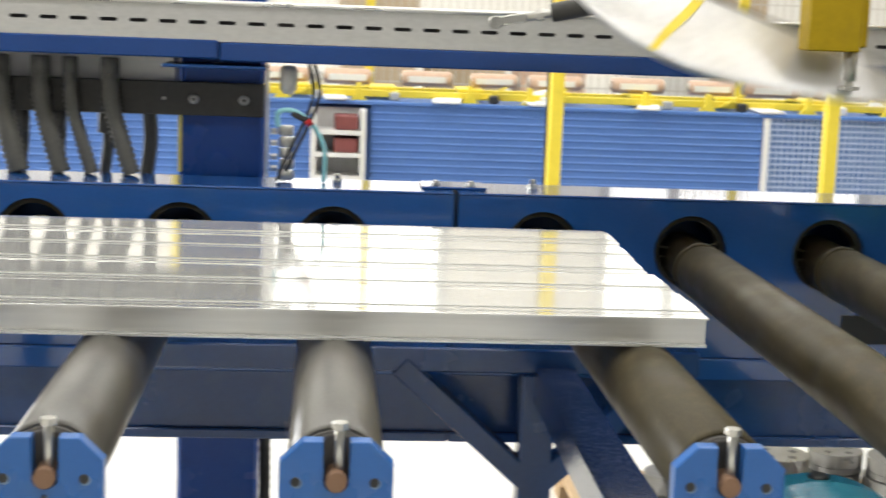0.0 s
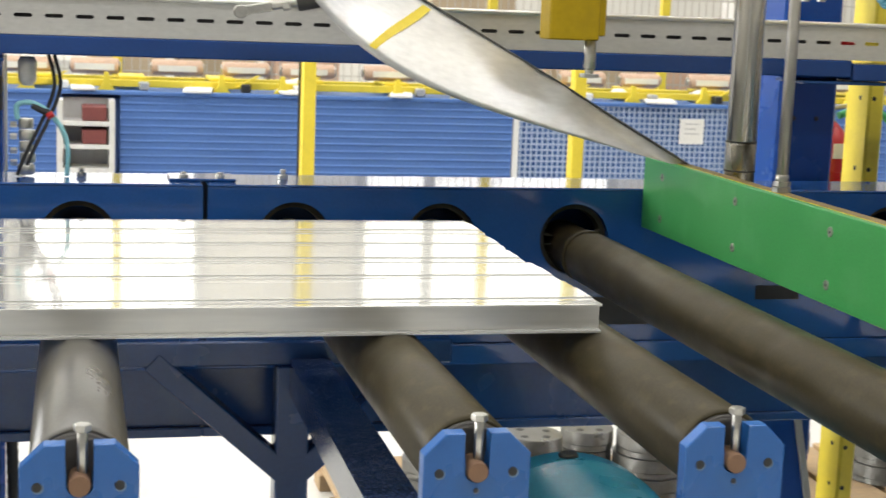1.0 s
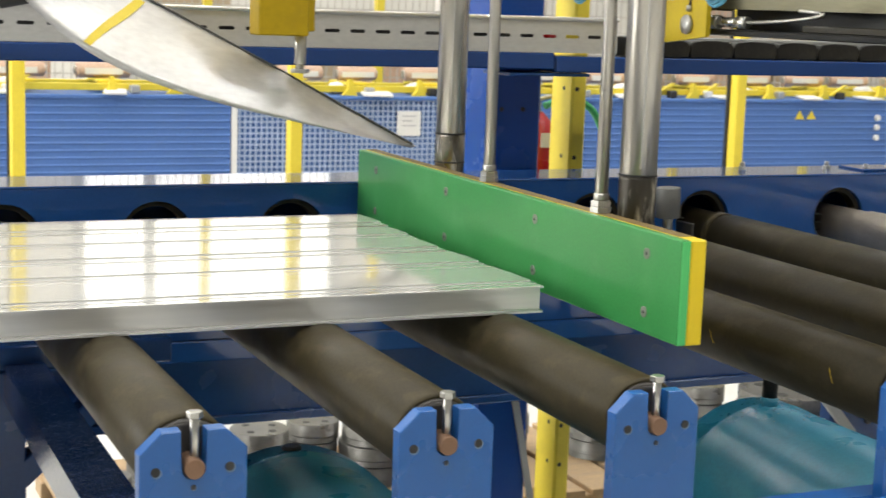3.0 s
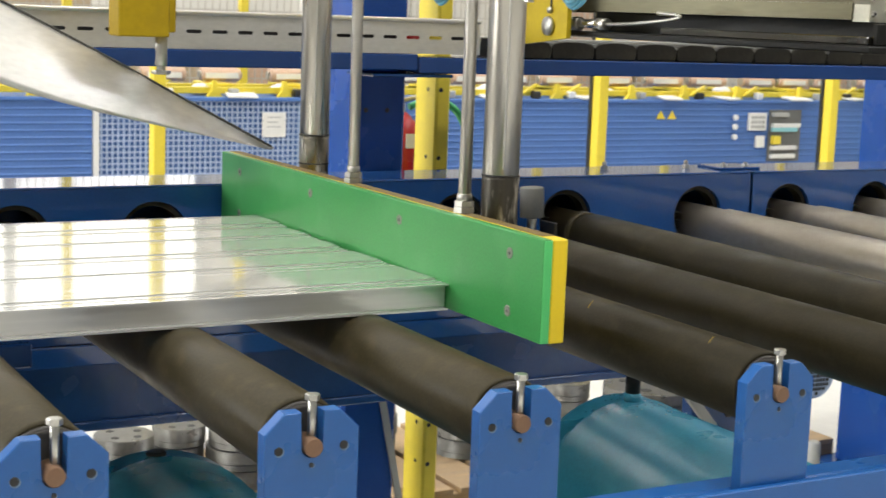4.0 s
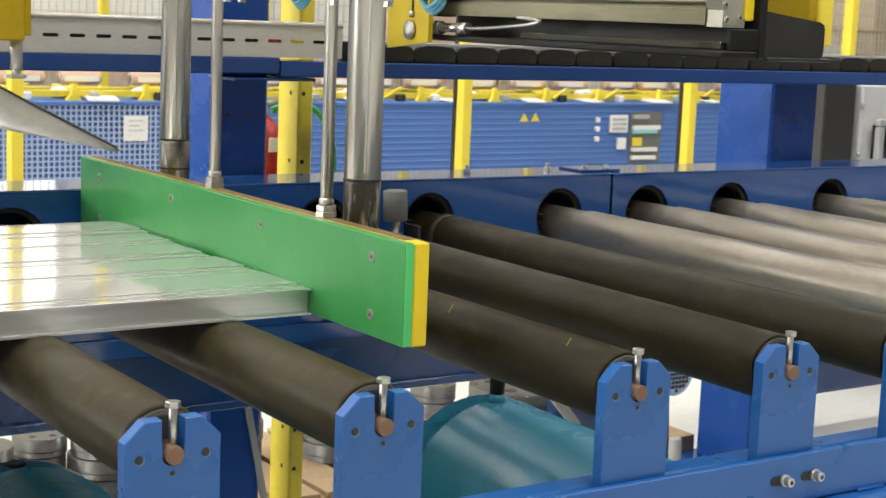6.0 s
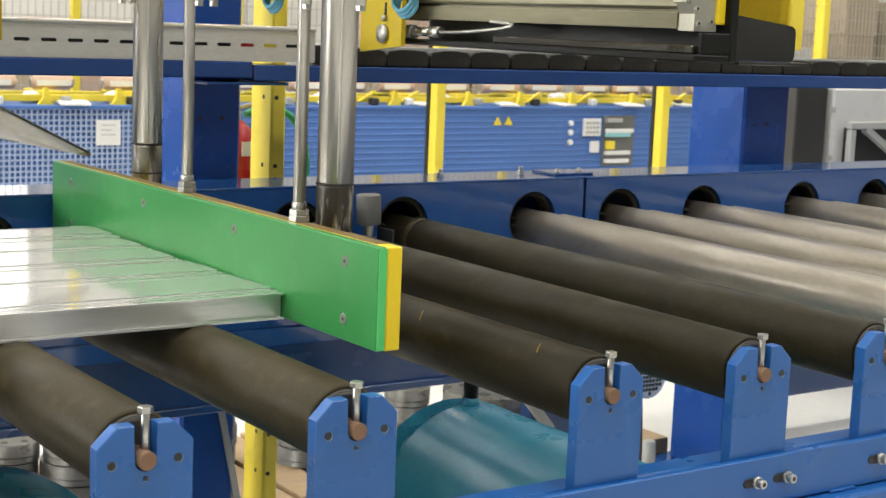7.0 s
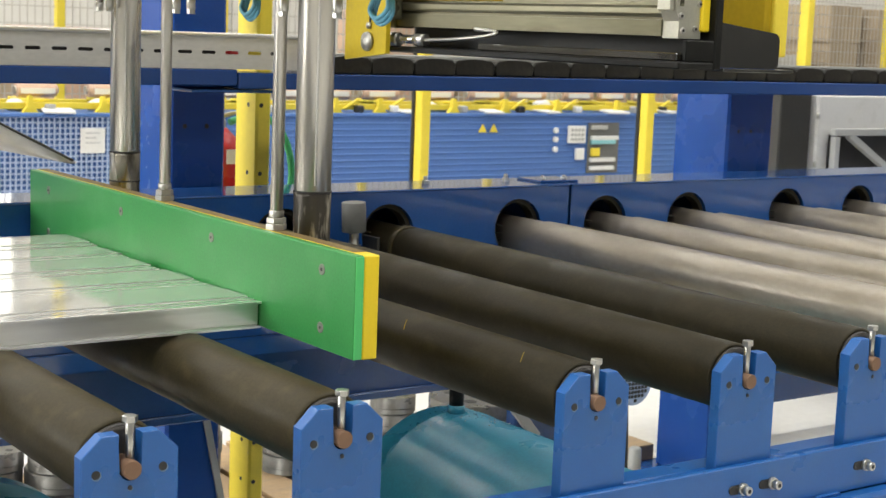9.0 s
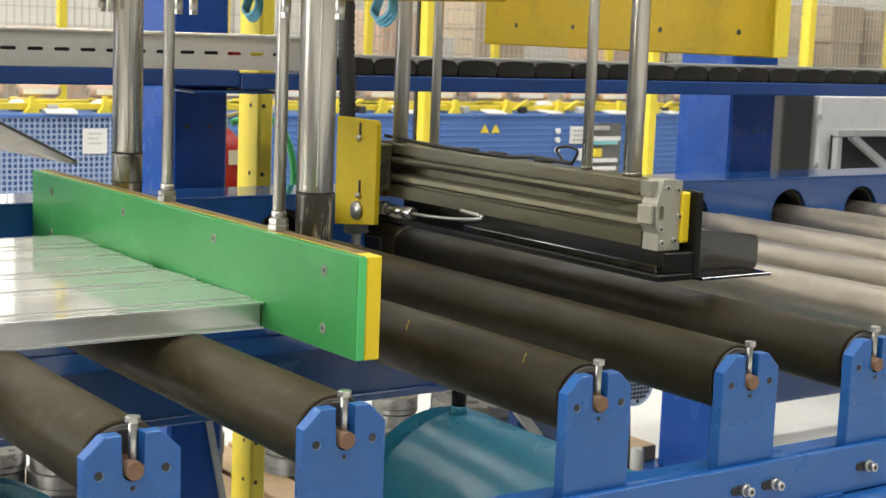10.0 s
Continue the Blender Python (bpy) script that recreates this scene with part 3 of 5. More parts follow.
def cable_tray():
    tray = thing("cable_tray", (0.4, 3.33, 1.343), "galvanised perforated cable tray on the blue rail", "cable tray")
    pitch, half, rr = 0.0614, 0.0182, 0.0040
    z0, z1, zs = 1.343, 1.424, 1.382
    n0, n1 = -43, 27
    x0, x1 = 0.247 + (n0 - 0.5) * pitch, 1.907
    xs = [x0]
    for k in range(n0, n1):
        c = 0.247 + k * pitch
        xs += [c - half, c - half + 0.0018, c + half - 0.0018, c + half]
    xs.append(x1)
    zs4 = (z0, zs - rr, zs - rr * 0.55, zs + rr * 0.55, zs + rr, z1)
    bm = B()
    grid = [[bm.verts.new((x, 3.304, z)) for z in zs4] for x in xs]
    for i in range(len(xs) - 1):
        for j in range(5):
            mid = (i - 1) % 4 == 1 and 0 < i < len(xs) - 2
            side = (i - 1) % 4 in (0, 2) and 0 < i < len(xs) - 2
            if (mid and j in (1, 2, 3)) or (side and j == 2):
                continue
            bm.faces.new((grid[i][j], grid[i + 1][j], grid[i + 1][j + 1], grid[i][j + 1]))
    back = bmesh.ops.extrude_face_region(bm, geom=list(bm.faces))
    bmesh.ops.translate(bm, verts=[v for v in back["geom"] if isinstance(v, bmesh.types.BMVert)], vec=(0, 0.002, 0))
    part("front_side", bm, GALV, tray)
    bm = box(B(), x0, x1, 3.2985, 3.322, 1.4245, 1.4285, 0.001)
    rod(bm, (x0, 3.302, 1.4235), (x1, 3.302, 1.4235), 0.0055, 12)
    part("rolled_lip", bm, LIT_LIP, tray, "rolled edge with the highlight in its colour")
    part("tray_floor", box(B(), x0, x1, 3.307, 3.45, 1.3435, 1.346), GALV, tray)
    part("back_side", box(B(), x0, x1, 3.447, 3.45, 1.3465, 1.424), GALV, tray)
    part("duct", box(B(), x0, x1, 3.335, 3.44, 1.372, 1.405, 0.004), BLACK_MATT, tray, "black cable duct inside the tray")
    for y, r in ((3.345, 0.008), (3.37, 0.011), (3.40, 0.009), (3.43, 0.012)):
        part("cable", hose(B(), [(x0, y, 1.358), (-0.5, y + 0.006, 1.36), (0.5, y - 0.006, 1.359), (x1, y, 1.358)], r, 8, 8), BLACK_MATT, tray, "black cable lying in the tray")
    part("cable", hose(B(), [(1.69, 3.318, 1.378), (1.7206, 3.313, 1.382), (1.751, 3.318, 1.378)], 0.0055, 8, 8), RED, tray, "red cable")
    part("cable", hose(B(), [(1.757, 3.318, 1.379), (1.782, 3.313, 1.382), (1.807, 3.318, 1.379)], 0.0055, 8, 8), YELLOW, tray, "yellow cable")


cable_tray()


def drag_chain():
    ch = thing("drag_chain", (4.0, 3.36, 1.336), "black plastic cable drag chain lying on the rail", "drag chain")
    part("support_angle", box(B(), 1.95, 2.0, 3.31, 3.40, 1.336, 1.385, 0.002), DARK_BAR, ch)
    w = 0.132
    bm = B()
    out = [(-0.062, 0.0), (-0.066, 0.012), (-0.066, 0.030), (-0.056, 0.041), (-0.02, 0.044), (0.02, 0.044), (0.056, 0.041), (0.066, 0.030), (0.066, 0.012), (0.062, 0.0)]
    prism(bm, out, "y", -0.03, 0.03)
    bmesh.ops.bevel(bm, geom=list(bm.edges), offset=0.003, segments=1, affect="EDGES")
    data = mesh_of("link", bm, CHAIN_PLASTIC)
    for k in range(33):
        ob = new("link", data)
        ob.parent = ch
        ob.location = Vector((2.06 + k * w, 3.345 + 0.002 * (k % 2), 1.3362)) - ch.location
    part("slide_strip", box(B(), 1.93, 6.4, 3.39, 3.41, 1.336, 1.386, 0.002), GREY_PAINT, ch)


drag_chain()

# ---- stop plate with its lifting cylinders ----
PLATE_X = 1.2075


def stop_plate():
    t = thing("stop_plate", (PLATE_X, 2.55, 0.963), "green and yellow plastic stop plate hanging from steel cylinders", "stop plate")
    gx, yx = PLATE_X, PLATE_X + 0.015
    green = part("facing", box(B(), gx, yx, 1.8825, 3.222, 0.9635, 1.121, 0.0018), GREEN, t, "green plastic facing with countersunk screws")
    part("cut_edge", box(B(), gx + 0.001, yx - 0.001, 1.8808, 1.8827, 0.965, 1.1195), GREEN_CUT, green, "pale cut edge")
    part("backing", box(B(), yx + 0.0003, yx + 0.0262, 1.8805, 3.222, 0.9635, 1.121, 0.0018), YELLOW_PLASTIC, t, "yellow plastic backing board")
    part("grime", box(B(), gx + 0.0165, gx + 0.0400, 1.915, 3.22, 1.1212, 1.1216), GRIME, t, "brown grime on the top edge")
    for y in (1.978, 2.350, 2.733, 3.112):
        for zz in (0.997, 1.087):
            sc = part("screw", turned(B(), (gx - 0.0012, y, zz), (gx + 1, y, zz), [(0, 0.0078), (0.0004, 0.0088), (0.003, 0.0088)], 20), DULL_SCREW, t, "countersunk steel screw")
            part("socket", rod(B(), (gx - 0.0018, y, zz), (gx + 0.001, y, zz), 0.003, 6), DARK_BAR, sc)
    for y in (2.137, 2.885):
        cx = yx + 0.027 + 0.031
        cyl = part("cylinder", rod(B(), (cx, y, 1.187), (cx, y, 2.2), 0.030, 40, 0.001), CHROME, t, "polished steel cylinder")
        near = y < 2.5
        part("sleeve", turned(B(), (cx, y, 0.99), (cx, y, 1.187), [(0, 0.0295), (0.19, 0.0306), (0.197, 0.0306)], 40), WORN_TAPE if near else OILY_STEEL, cyl, "worn black sleeve" if near else "oily steel sleeve")
        for z in (1.186, 1.128):
            if near and z < 1.15:
                continue
            part("ring", turned(B(), (cx, y, z), (cx, y, 9), [(0, 0.0305), (0.0006, 0.0316), (0.0024, 0.0316), (0.003, 0.0305)], 40), BLACK_MATT, cyl, "thin black ring")
        part("seam", rod(B(), (cx - 0.012, y - 0.0285, 1.20), (cx - 0.012, y - 0.0285, 2.2), 0.0022, 8), GALV, cyl)
    for y in (2.181, 2.608):
        cx = yx + 0.027 - 0.010
        gr = part("guide_rod", rod(B(), (cx, y, 1.152), (cx, y, 2.2), 0.0105, 24, 0.0005), CHROME, t, "thin ground guide rod")
        bm = nut(B(), (cx, y, 1.121), (cx, y, 1.131), 0.0175)
        nut(bm, (cx, y, 1.1315), (cx, y, 1.141), 0.0165)
        rod(bm, (cx, y, 1.141), (cx, y, 1.153), 0.0125, 18)
        part("lock_nut", bm, ZINC, gr, "zinc lock nuts")
    # fittings at the head
    head = part("head_plate", box(B(), 1.20, 1.40, 1.80, 3.1, 1.500, 1.53, 0.003), OCHRE, t, "ochre head plate")
    for y in (2.00, 2.165, 2.50, 2.56, 2.86, 2.91):
        bm = rod(B(), (1.235, y, 1.474), (1.235, y, 1.500), 0.008, 14)
        nut(bm, (1.235, y, 1.466), (1.235, y, 1.476), 0.0075)
        part("fitting", bm, ZINC, head)
    for y in (2.275, 1.875):
        for k in range(3):
            d = 0.004 * k
            bm = hose(B(), [(1.23 + d, y - 0.02, 1.505), (1.224 + d, y - 0.030, 1.482 - d), (1.226 + d, y, 1.468 - d), (1.23 + d, y + 0.026, 1.480 - d), (1.236 + d, y + 0.018, 1.505)], 0.0036, 8, 10)
            part("air_hose", bm, BLUE_HOSE, head, "coiled blue air hose")
    return t


stopper = stop_plate()


def shock_absorber():
    x, y = 1.988, 3.157
    t = thing("shock_absorber", (x, y, 0.89), "grey rubber buffer on a dark bracket of the beam", "buffer")
    part("bracket", box(box(B(), x - 0.045, x + 0.05, y - 0.04, BEAM_Y - 0.0005, 0.892, 0.903, 0.001), x + 0.043, x + 0.05, y - 0.04, y + 0.03, 0.9035, 0.945, 0.001), DARK_BAR, t, "dark sheet bracket")
    part("buffer", rod(B(), (x, y, 0.957), (x - 0.004, y, 1.030), 0.030, 28, 0.0015), BUFFER, t, "grey rubber buffer")
    bm = nut(B(), (x, y, 0.9035), (x, y, 0.925), 0.019)
    rod(bm, (x, y, 0.925), (x, y, 0.957), 0.012, 14)
    part("stud", bm, ZINC, t)


shock_absorber()

# ---- aluminium profiles on the rollers ----


def aluminium_profile(y, width, end):
    t = thing("aluminium_profile", (end, y, REST_Z), "long mill-finish aluminium extrusion lying on the rollers", "profile", "profiles on the conveyor")
    h, lip = 0.0438 + 0.0008 * math.sin(23 * y), 0.012
    w = width - 0.0022
    out = [(0, 0), (w, 0), (w, 0.0032), (w - lip, 0.0042), (w - lip, h - 0.0042), (w, h - 0.0032), (w, h - 0.0004), (w - 0.0005, h)]
    a, b = w * (0.70 + 0.03 * math.sin(40 * y)), w * (0.28 + 0.03 * math.sin(17 * y))
    out += [(a + 0.004, h), (a + 0.0035, h - 0.002), (a, h - 0.002), (a, h + 0.0016), (b, h + 0.0016), (b - 0.0003, h)]
    out += [(b - 0.022, h), (b - 0.0225, h - 0.0016), (b - 0.0275, h - 0.0016), (b - 0.028, h)]
    out += [(0.0006, h), (0, h - 0.0005), (0, h - 0.0032), (lip, h - 0.0042), (lip, 0.0042), (0, 0.0032)]
    bm = prism(B(), out, "x", -5.2, 0.0)
    ob = part("section", bm, ALU, t, local=True)
    ob.data.materials.append(ALU_SIDE)
    for f in ob.data.polygons:
        if f.normal.y < -0.5:
            f.material_index = 1
    # Solid black block stands for the shade inside the open end.
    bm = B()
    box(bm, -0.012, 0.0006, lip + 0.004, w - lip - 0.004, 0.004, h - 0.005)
    part("hollow", bm, BLACK_MATT, t, "black block for the shade inside the open end", local=True)
    return t


PROFILES = [(2.162, 0.19, 0.0), (2.352, 0.17, -0.004), (2.522, 0.155, -0.014), (2.677, 0.16, -0.006), (2.837, 0.168, -0.002)]
profiles = [(aluminium_profile(y, w, 0.525 + d), y, d) for y, w, d in PROFILES]

# ---- lowering gripper ----


def gripper():
    t = thing("gripper_unit", (2.05, 2.6, 1.0), "pneumatic gripper unit of aluminium profile hanging on rods", "gripper")
    x0 = 2.0
    out = [(x0, 1.06), (x0 + 0.05, 1.06), (x0 + 0.05, 1.188), (x0 + 0.003, 1.188), (x0, 1.185), (x0, 1.164), (x0 + 0.012, 1.163), (x0 + 0.012, 1.158), (x0 - 0.001, 1.156), (x0 - 0.003, 1.149), (x0 - 0.001, 1.142), (x0 + 0.004, 1.139), (x0 + 0.034, 1.138), (x0 + 0.034, 1.118), (x0 + 0.004, 1.116), (x0 - 0.001, 1.112), (x0 - 0.002, 1.102), (x0, 1.097), (x0 + 0.014, 1.0965), (x0 + 0.014, 1.0905), (x0, 1.090)]
    part("actuator_body", prism(B(), out, "y", 2.150, 3.05), ALU_CAST, t, "grooved anodised aluminium actuator")
    cap = part("end_cap", prism(B(), [(2.012, 1.192), (1.996, 1.146), (1.996, 1.106), (2.004, 1.088), (2.003, 1.0565), (2.060, 1.0565), (2.060, 1.190)], "y", 2.107, 2.1495), PALE_ALU, t, "cast end cap with socket screws")
    part("side_lug", box(B(), 1.985, 1.9955, 2.112, 2.1495, 1.107, 1.143, 0.002), PALE_ALU, cap, "cast lug with screw holes")
    part("corner_boss", prism(B(), [(1.992, 1.16), (2.004, 1.163), (2.010, 1.188), (1.990, 1.188)], "y", 2.122, 2.1495), PALE_ALU, cap)
    for dx, z in ((0.021, 1.176), (0.048, 1.172), (0.013, 1.071), (0.045, 1.075), (0.008, 1.098), (0.054, 1.121)):
        sc = part("screw", rod(B(), (x0 + dx, 2.1035, z), (x0 + dx, 2.109, z), 0.0062, 14), ZINC, cap)
        part("hex_recess", rod(B(), (x0 + dx, 2.1028, z), (x0 + dx, 2.105, z), 0.003, 6), BLACK_MATT, cap)
    part("recess", box(B(), x0 + 0.004, x0 + 0.014, 2.1062, 2.1085, 1.116, 1.142), ALU_CAST, cap)
    part("rear_cap", box(B(), x0 - 0.004, x0 + 0.054, 3.0505, 3.09, 1.056, 1.190, 0.004), ALU_CAST, t)
    part("stop_block", box(B(), x0 + 0.0565, x0 + 0.078, 2.10, 2.20, 1.07, 1.168, 0.003), YELLOW_PLASTIC, t, "yellow plastic stop block")
    part("black_beam", box(box(B(), x0 + 0.079, x0 + 0.098, 2.085, 3.09, 1.0, 1.17, 0.003), x0 - 0.012, x0 + 0.0785, 2.085, 3.09, 1.0, 1.014, 0.003), BLACK, t, "black painted steel beam")
    part("beam_end", box(B(), x0 + 0.006, x0 + 0.0785, 2.086, 2.098, 1.0145, 1.054, 0.002), BLACK, t, "black painted beam end")
    part("base_plate", box(B(), x0 - 0.006, x0 + 0.0785, 2.0985, 2.72, 1.0145, 1.030, 0.002), WORN_FLANGE, t, "worn black base plate")
    part("end_plate", prism(B(), [(2.0985, 1.004), (2.288, 1.004), (2.294, 1.008), (2.297, 1.015), (2.297, 1.060), (2.294, 1.068), (2.286, 1.073), (2.0985, 1.094)], "y", 2.125, 2.131), WORN_FLANGE, t, "black plate with worn paint")
    part("bottom_plate", box(B(), x0 + 0.0985, x0 + 0.291, 2.078, 2.1315, 0.997, 1.0035, 0.001), WORN_FLANGE, t, "worn bottom flange")
    xp = x0 - 0.045
    plate = part("mounting_plate", prism(B(), [(3.008, 0.996), (3.187, 0.977), (3.187, 1.241), (3.018, 1.241), (3.008, 1.231)], "x", xp - 0.012, xp), PLATE_YELLOW, t, "yellow mounting plate")
    part("spacer", box(B(), xp + 0.0005, x0 - 0.0045, 3.02, 3.09, 1.075, 1.185, 0.003), ALU_CAST, t, "cast spacer block")
    for y, z, rr in ((3.083, 1.022, 0.023), (3.080, 1.196, 0.008), (3.076, 1.059, 0.008)):
        part("bushing", turned(B(), (xp - 0.022, y, z), (xp, y, z), [(0, rr * 0.35), (0.001, rr * 0.4), (0.002, rr * 0.95), (0.008, rr)], 24), ZINC, plate)
        if rr < 0.01:
            part("slot", rod(B(), (xp - 0.0125, y, z + 0.004), (xp - 0.0125, y, z + 0.036), 0.0035, 8), BLACK_MATT, plate)
    bm = rod(B(), (x0 - 0.005, 3.03, 1.03), (x0 - 0.005, 3.09, 1.03), 0.016, 16)
    rod(bm, (x0 - 0.006, 2.96, 1.031), (x0 - 0.006, 3.03, 1.031), 0.011, 6)
    rod(bm, (x0 - 0.006, 2.92, 1.031), (x0 - 0.006, 2.96, 1.031), 0.014, 12)
    part("hose_coupling", bm, ZINC, t)
    part("hose_loop", hose(B(), [(x0 - 0.006, 2.93, 1.031), (x0 - 0.008, 2.82, 1.035), (x0 - 0.004, 2.70, 1.045), (x0 + 0.0, 2.66, 1.055), (x0 + 0.0, 2.74, 1.06)], 0.0042, 8, 10), ZINC, t, "braided grey hose")
    part("sensor_cable", hose(B(), [(x0 + 0.02, 3.09, 1.20), (x0 + 0.01, 2.9, 1.195), (x0 + 0.01, 2.62, 1.193), (x0 + 0.012, 2.5, 1.20), (x0 + 0.012, 2.38, 1.198)], 0.0045, 8, 8), BLACK_MATT, t, "thin black sensor cable")
    for y in (2.44, 2.60, 2.70):
        part("connector", rod(B(), (x0 + 0.011, y, 1.197), (x0 + 0.012, y + 0.06, 1.196), 0.0048, 10), BLACK_MATT, t, "black plug connector")
    part("corrugated_hose", hose(B(), [(x0 - 0.02, 3.20, 1.20), (x0 - 0.02, 3.205, 1.30), (x0 - 0.015, 3.225, 1.42), (x0 - 0.01, 3.235, 1.60), (x0 - 0.01, 3.235, 2.3)], 0.019, 12, 16, 0.003), BLACK_MATT, t, "black corrugated hose")
    part("sensor_cable", hose(B(), [(x0 + 0.012, 2.38, 1.198), (x0 + 0.0, 2.35, 1.225), (x0 + 0.01, 2.39, 1.232), (x0 + 0.02, 2.44, 1.222), (x0 + 0.02, 2.42, 1.20)], 0.003, 8, 8), BLACK_MATT, t)
    for y, rr, dx in ((2.218, 0.0185, 0.03), (2.355, 0.011, 0.03), (2.905, 0.011, 0.035), (3.04, 0.0185, 0.03)):
        part("lifting_rod", rod(B(), (x0 + dx, y, 1.19), (x0 + dx, y, 2.5), rr, 28, 0.0005), CHROME, t, "ground steel rod")
        part("rod_foot", rod(B(), (x0 + dx, y, 1.1885), (x0 + dx, y, 1.1965), rr + 0.0015, 20), OILY_STEEL, t)
    return t


grip = gripper()
cross = thing("cross_beam", (2.3, 2.75, 1.43), "ochre painted steel cross beam over the rollers", "beam")
part("web", box(B(), 2.28, 2.30, 2.125, 3.06, 1.427, 1.80, 0.003), OCHRE, cross)
part("end_flange", box(B(), 2.3005, 2.34, 2.118, 2.16, 1.427, 1.80, 0.003), YELLOW, cross)
for y in (2.2, 2.43, 2.72, 2.93):
    part("hole", rod(B(), (2.2785, y, 1.475), (2.283, y, 1.475), 0.006, 10), BLACK_MATT, cross)

# Hanger and portal are unseen, added to hold the rods and shade the gripper.
part("hanger", box(B(), 2.28, 2.34, 2.2, 3.0, 1.8005, 2.1995, 0.003), OCHRE, cross)
portal = thing("lifting_portal", (1.7, 3.4, 2.2), "unseen ochre steel portal added to carry cylinders and rods", "portal")
part("cross_member", box(B(), 1.2, 2.45, 3.38, 3.4595, 2.2, 2.36, 0.006), OCHRE, portal)
for a, b in ((1.25, 1.31), (1.995, 2.06), (2.28, 2.34)):
    part("arm", box(B(), a, b, 2.0, 3.3795, 2.2, 2.36, 0.006), OCHRE, portal)

# ---- drooping metal sheet and the parts over the conveyor ----


def curve(*line):
    """A place on a Bezier curve: its control points, then how far along it lies."""
    pts, t = [Vector(p) for p in line[:-1]], line[-1]
    while len(pts) > 1:
        pts = [a.lerp(b, t) for a, b in zip(pts, pts[1:])]
    return pts[0]


SHEET_AT = (0.46, 3.02, 1.58)


def sheet_bend(s, v):
    """Depth of the strip's creases at a place along and across it."""
    u, depth, at = s - 0.23 * v, 0.0, -0.25
    for end, slope in ((0.55, -0.05), (0.59, 0.06), (0.645, -0.16), (0.76, 0.13), (1.0, -0.04)):
        if u > at:
            depth += slope * (min(u, end) - at)
        at = end
    return Vector((0, 0.9 * depth, 0))


def drooping_sheet():
    t = thing("drooping_sheet", SHEET_AT, "thin bent sheet metal strip drooping to a point", "metal sheet")
    up = ((0.42, 3.14, 1.58), (0.87, 3.13, 1.372), (1.29, 3.10, 1.158))
    low = ((0.33, 2.92, 1.60), (0.48, 2.93, 1.275), (0.72, 3.03, 1.268), (1.282, 3.10, 1.154))
    n, k = 60, 9
    bm = B()
    grids = []
    for side in (0, 1):
        grid = []
        for i in range(n + 1):
            s = i / n
            a, b = curve(*up, s), curve(*low, s)
            line = []
            for j in range(k + 1):
                v = j / k
                p = a.lerp(b, v)
                p = p + Vector((0.0, 0.02, 0.006)) * math.sin(math.pi * v) * (1 - s) ** 0.7
                p = p + Vector((0, 0.004, 0)) * math.sin(7 * s + 3 * v) * (1 - s) + sheet_bend(s, v)
                line.append(bm.verts.new(p + Vector((0, 0.0022, 0.0016)) * side))
            grid.append(line)
        grids.append(grid)
    for side, g in enumerate(grids):
        for i in range(n):
            for j in range(k):
                bm.faces.new((g[i][j], g[i + 1][j], g[i + 1][j + 1], g[i][j + 1])).smooth = True
    for j in (0, k):
        for i in range(n):
            bm.faces.new((grids[0][i][j], grids[1][i][j], grids[1][i + 1][j], grids[0][i + 1][j]))
    for i in (0, n):
        for j in range(k):
            bm.faces.new((grids[0][i][j], grids[0][i][j + 1], grids[1][i][j + 1], grids[1][i][j]))
    part("strip", bm, SHEET, t)
    bm = B()
    hose(bm, [curve(*up, 0.02 + 0.97 * k / 16) + Vector((0, -0.002, 0)) + sheet_bend(0.02 + 0.97 * k / 16, 0) for k in range(17)], 0.0026, 8, 4)
    part("edge_trim", bm, HOSE, t, "dark rubber edge trim")
    bm = B()
    prev = None
    for j in range(11):
        v = j / 10
        s = 0.318 + 0.05 * v + 0.002 * math.sin(6 * v)
        q = []
        for ds in (0, 0.020 + 0.003 * math.sin(4 * v)):
            p = curve(*up, s + ds).lerp(curve(*low, s + ds), 0.1 + 0.85 * v)
            vv = 0.1 + 0.85 * v
            p = p + Vector((0.0, 0.02, 0.006)) * math.sin(math.pi * vv) * (1 - s) ** 0.7 + Vector((-0.0005, -0.0025, 0.0045)) + Vector((0, 0.004, 0)) * math.sin(7 * s + 3 * vv) * (1 - s) + sheet_bend(s, vv)
            q.append(bm.verts.new(p))
        if prev:
            bm.faces.new((prev[0], prev[1], q[1], q[0]))
        prev = q
    part("tape", bm, YELLOW, t, "strip of yellow tape")
    return t


sheet = drooping_sheet()


def hanging_block():
    t = thing("hanging_block", (0.96, 2.95, 1.375), "yellow machine block with a steel pin underneath", "machine block")
    part("block", box(B(), 0.901, 1.006, 2.99, 3.06, 1.375, 1.75, 0.003), OCHRE, t)
    part("side_lug", box(B(), 1.0065, 1.022, 3.0, 3.05, 1.385, 1.75, 0.002), OCHRE, t)
    bm = rod(B(), (0.998, 3.02, 1.318), (0.998, 3.02, 1.375), 0.0125, 20, 0.001)
    nut(bm, (0.998, 3.02, 1.300), (0.998, 3.02, 1.308), 0.020)
    rod(bm, (0.998, 3.02, 1.308), (0.998, 3.02, 1.318), 0.009, 14)
    part("pin", bm, ZINC, t, "steel pin with nut")


hanging_block()


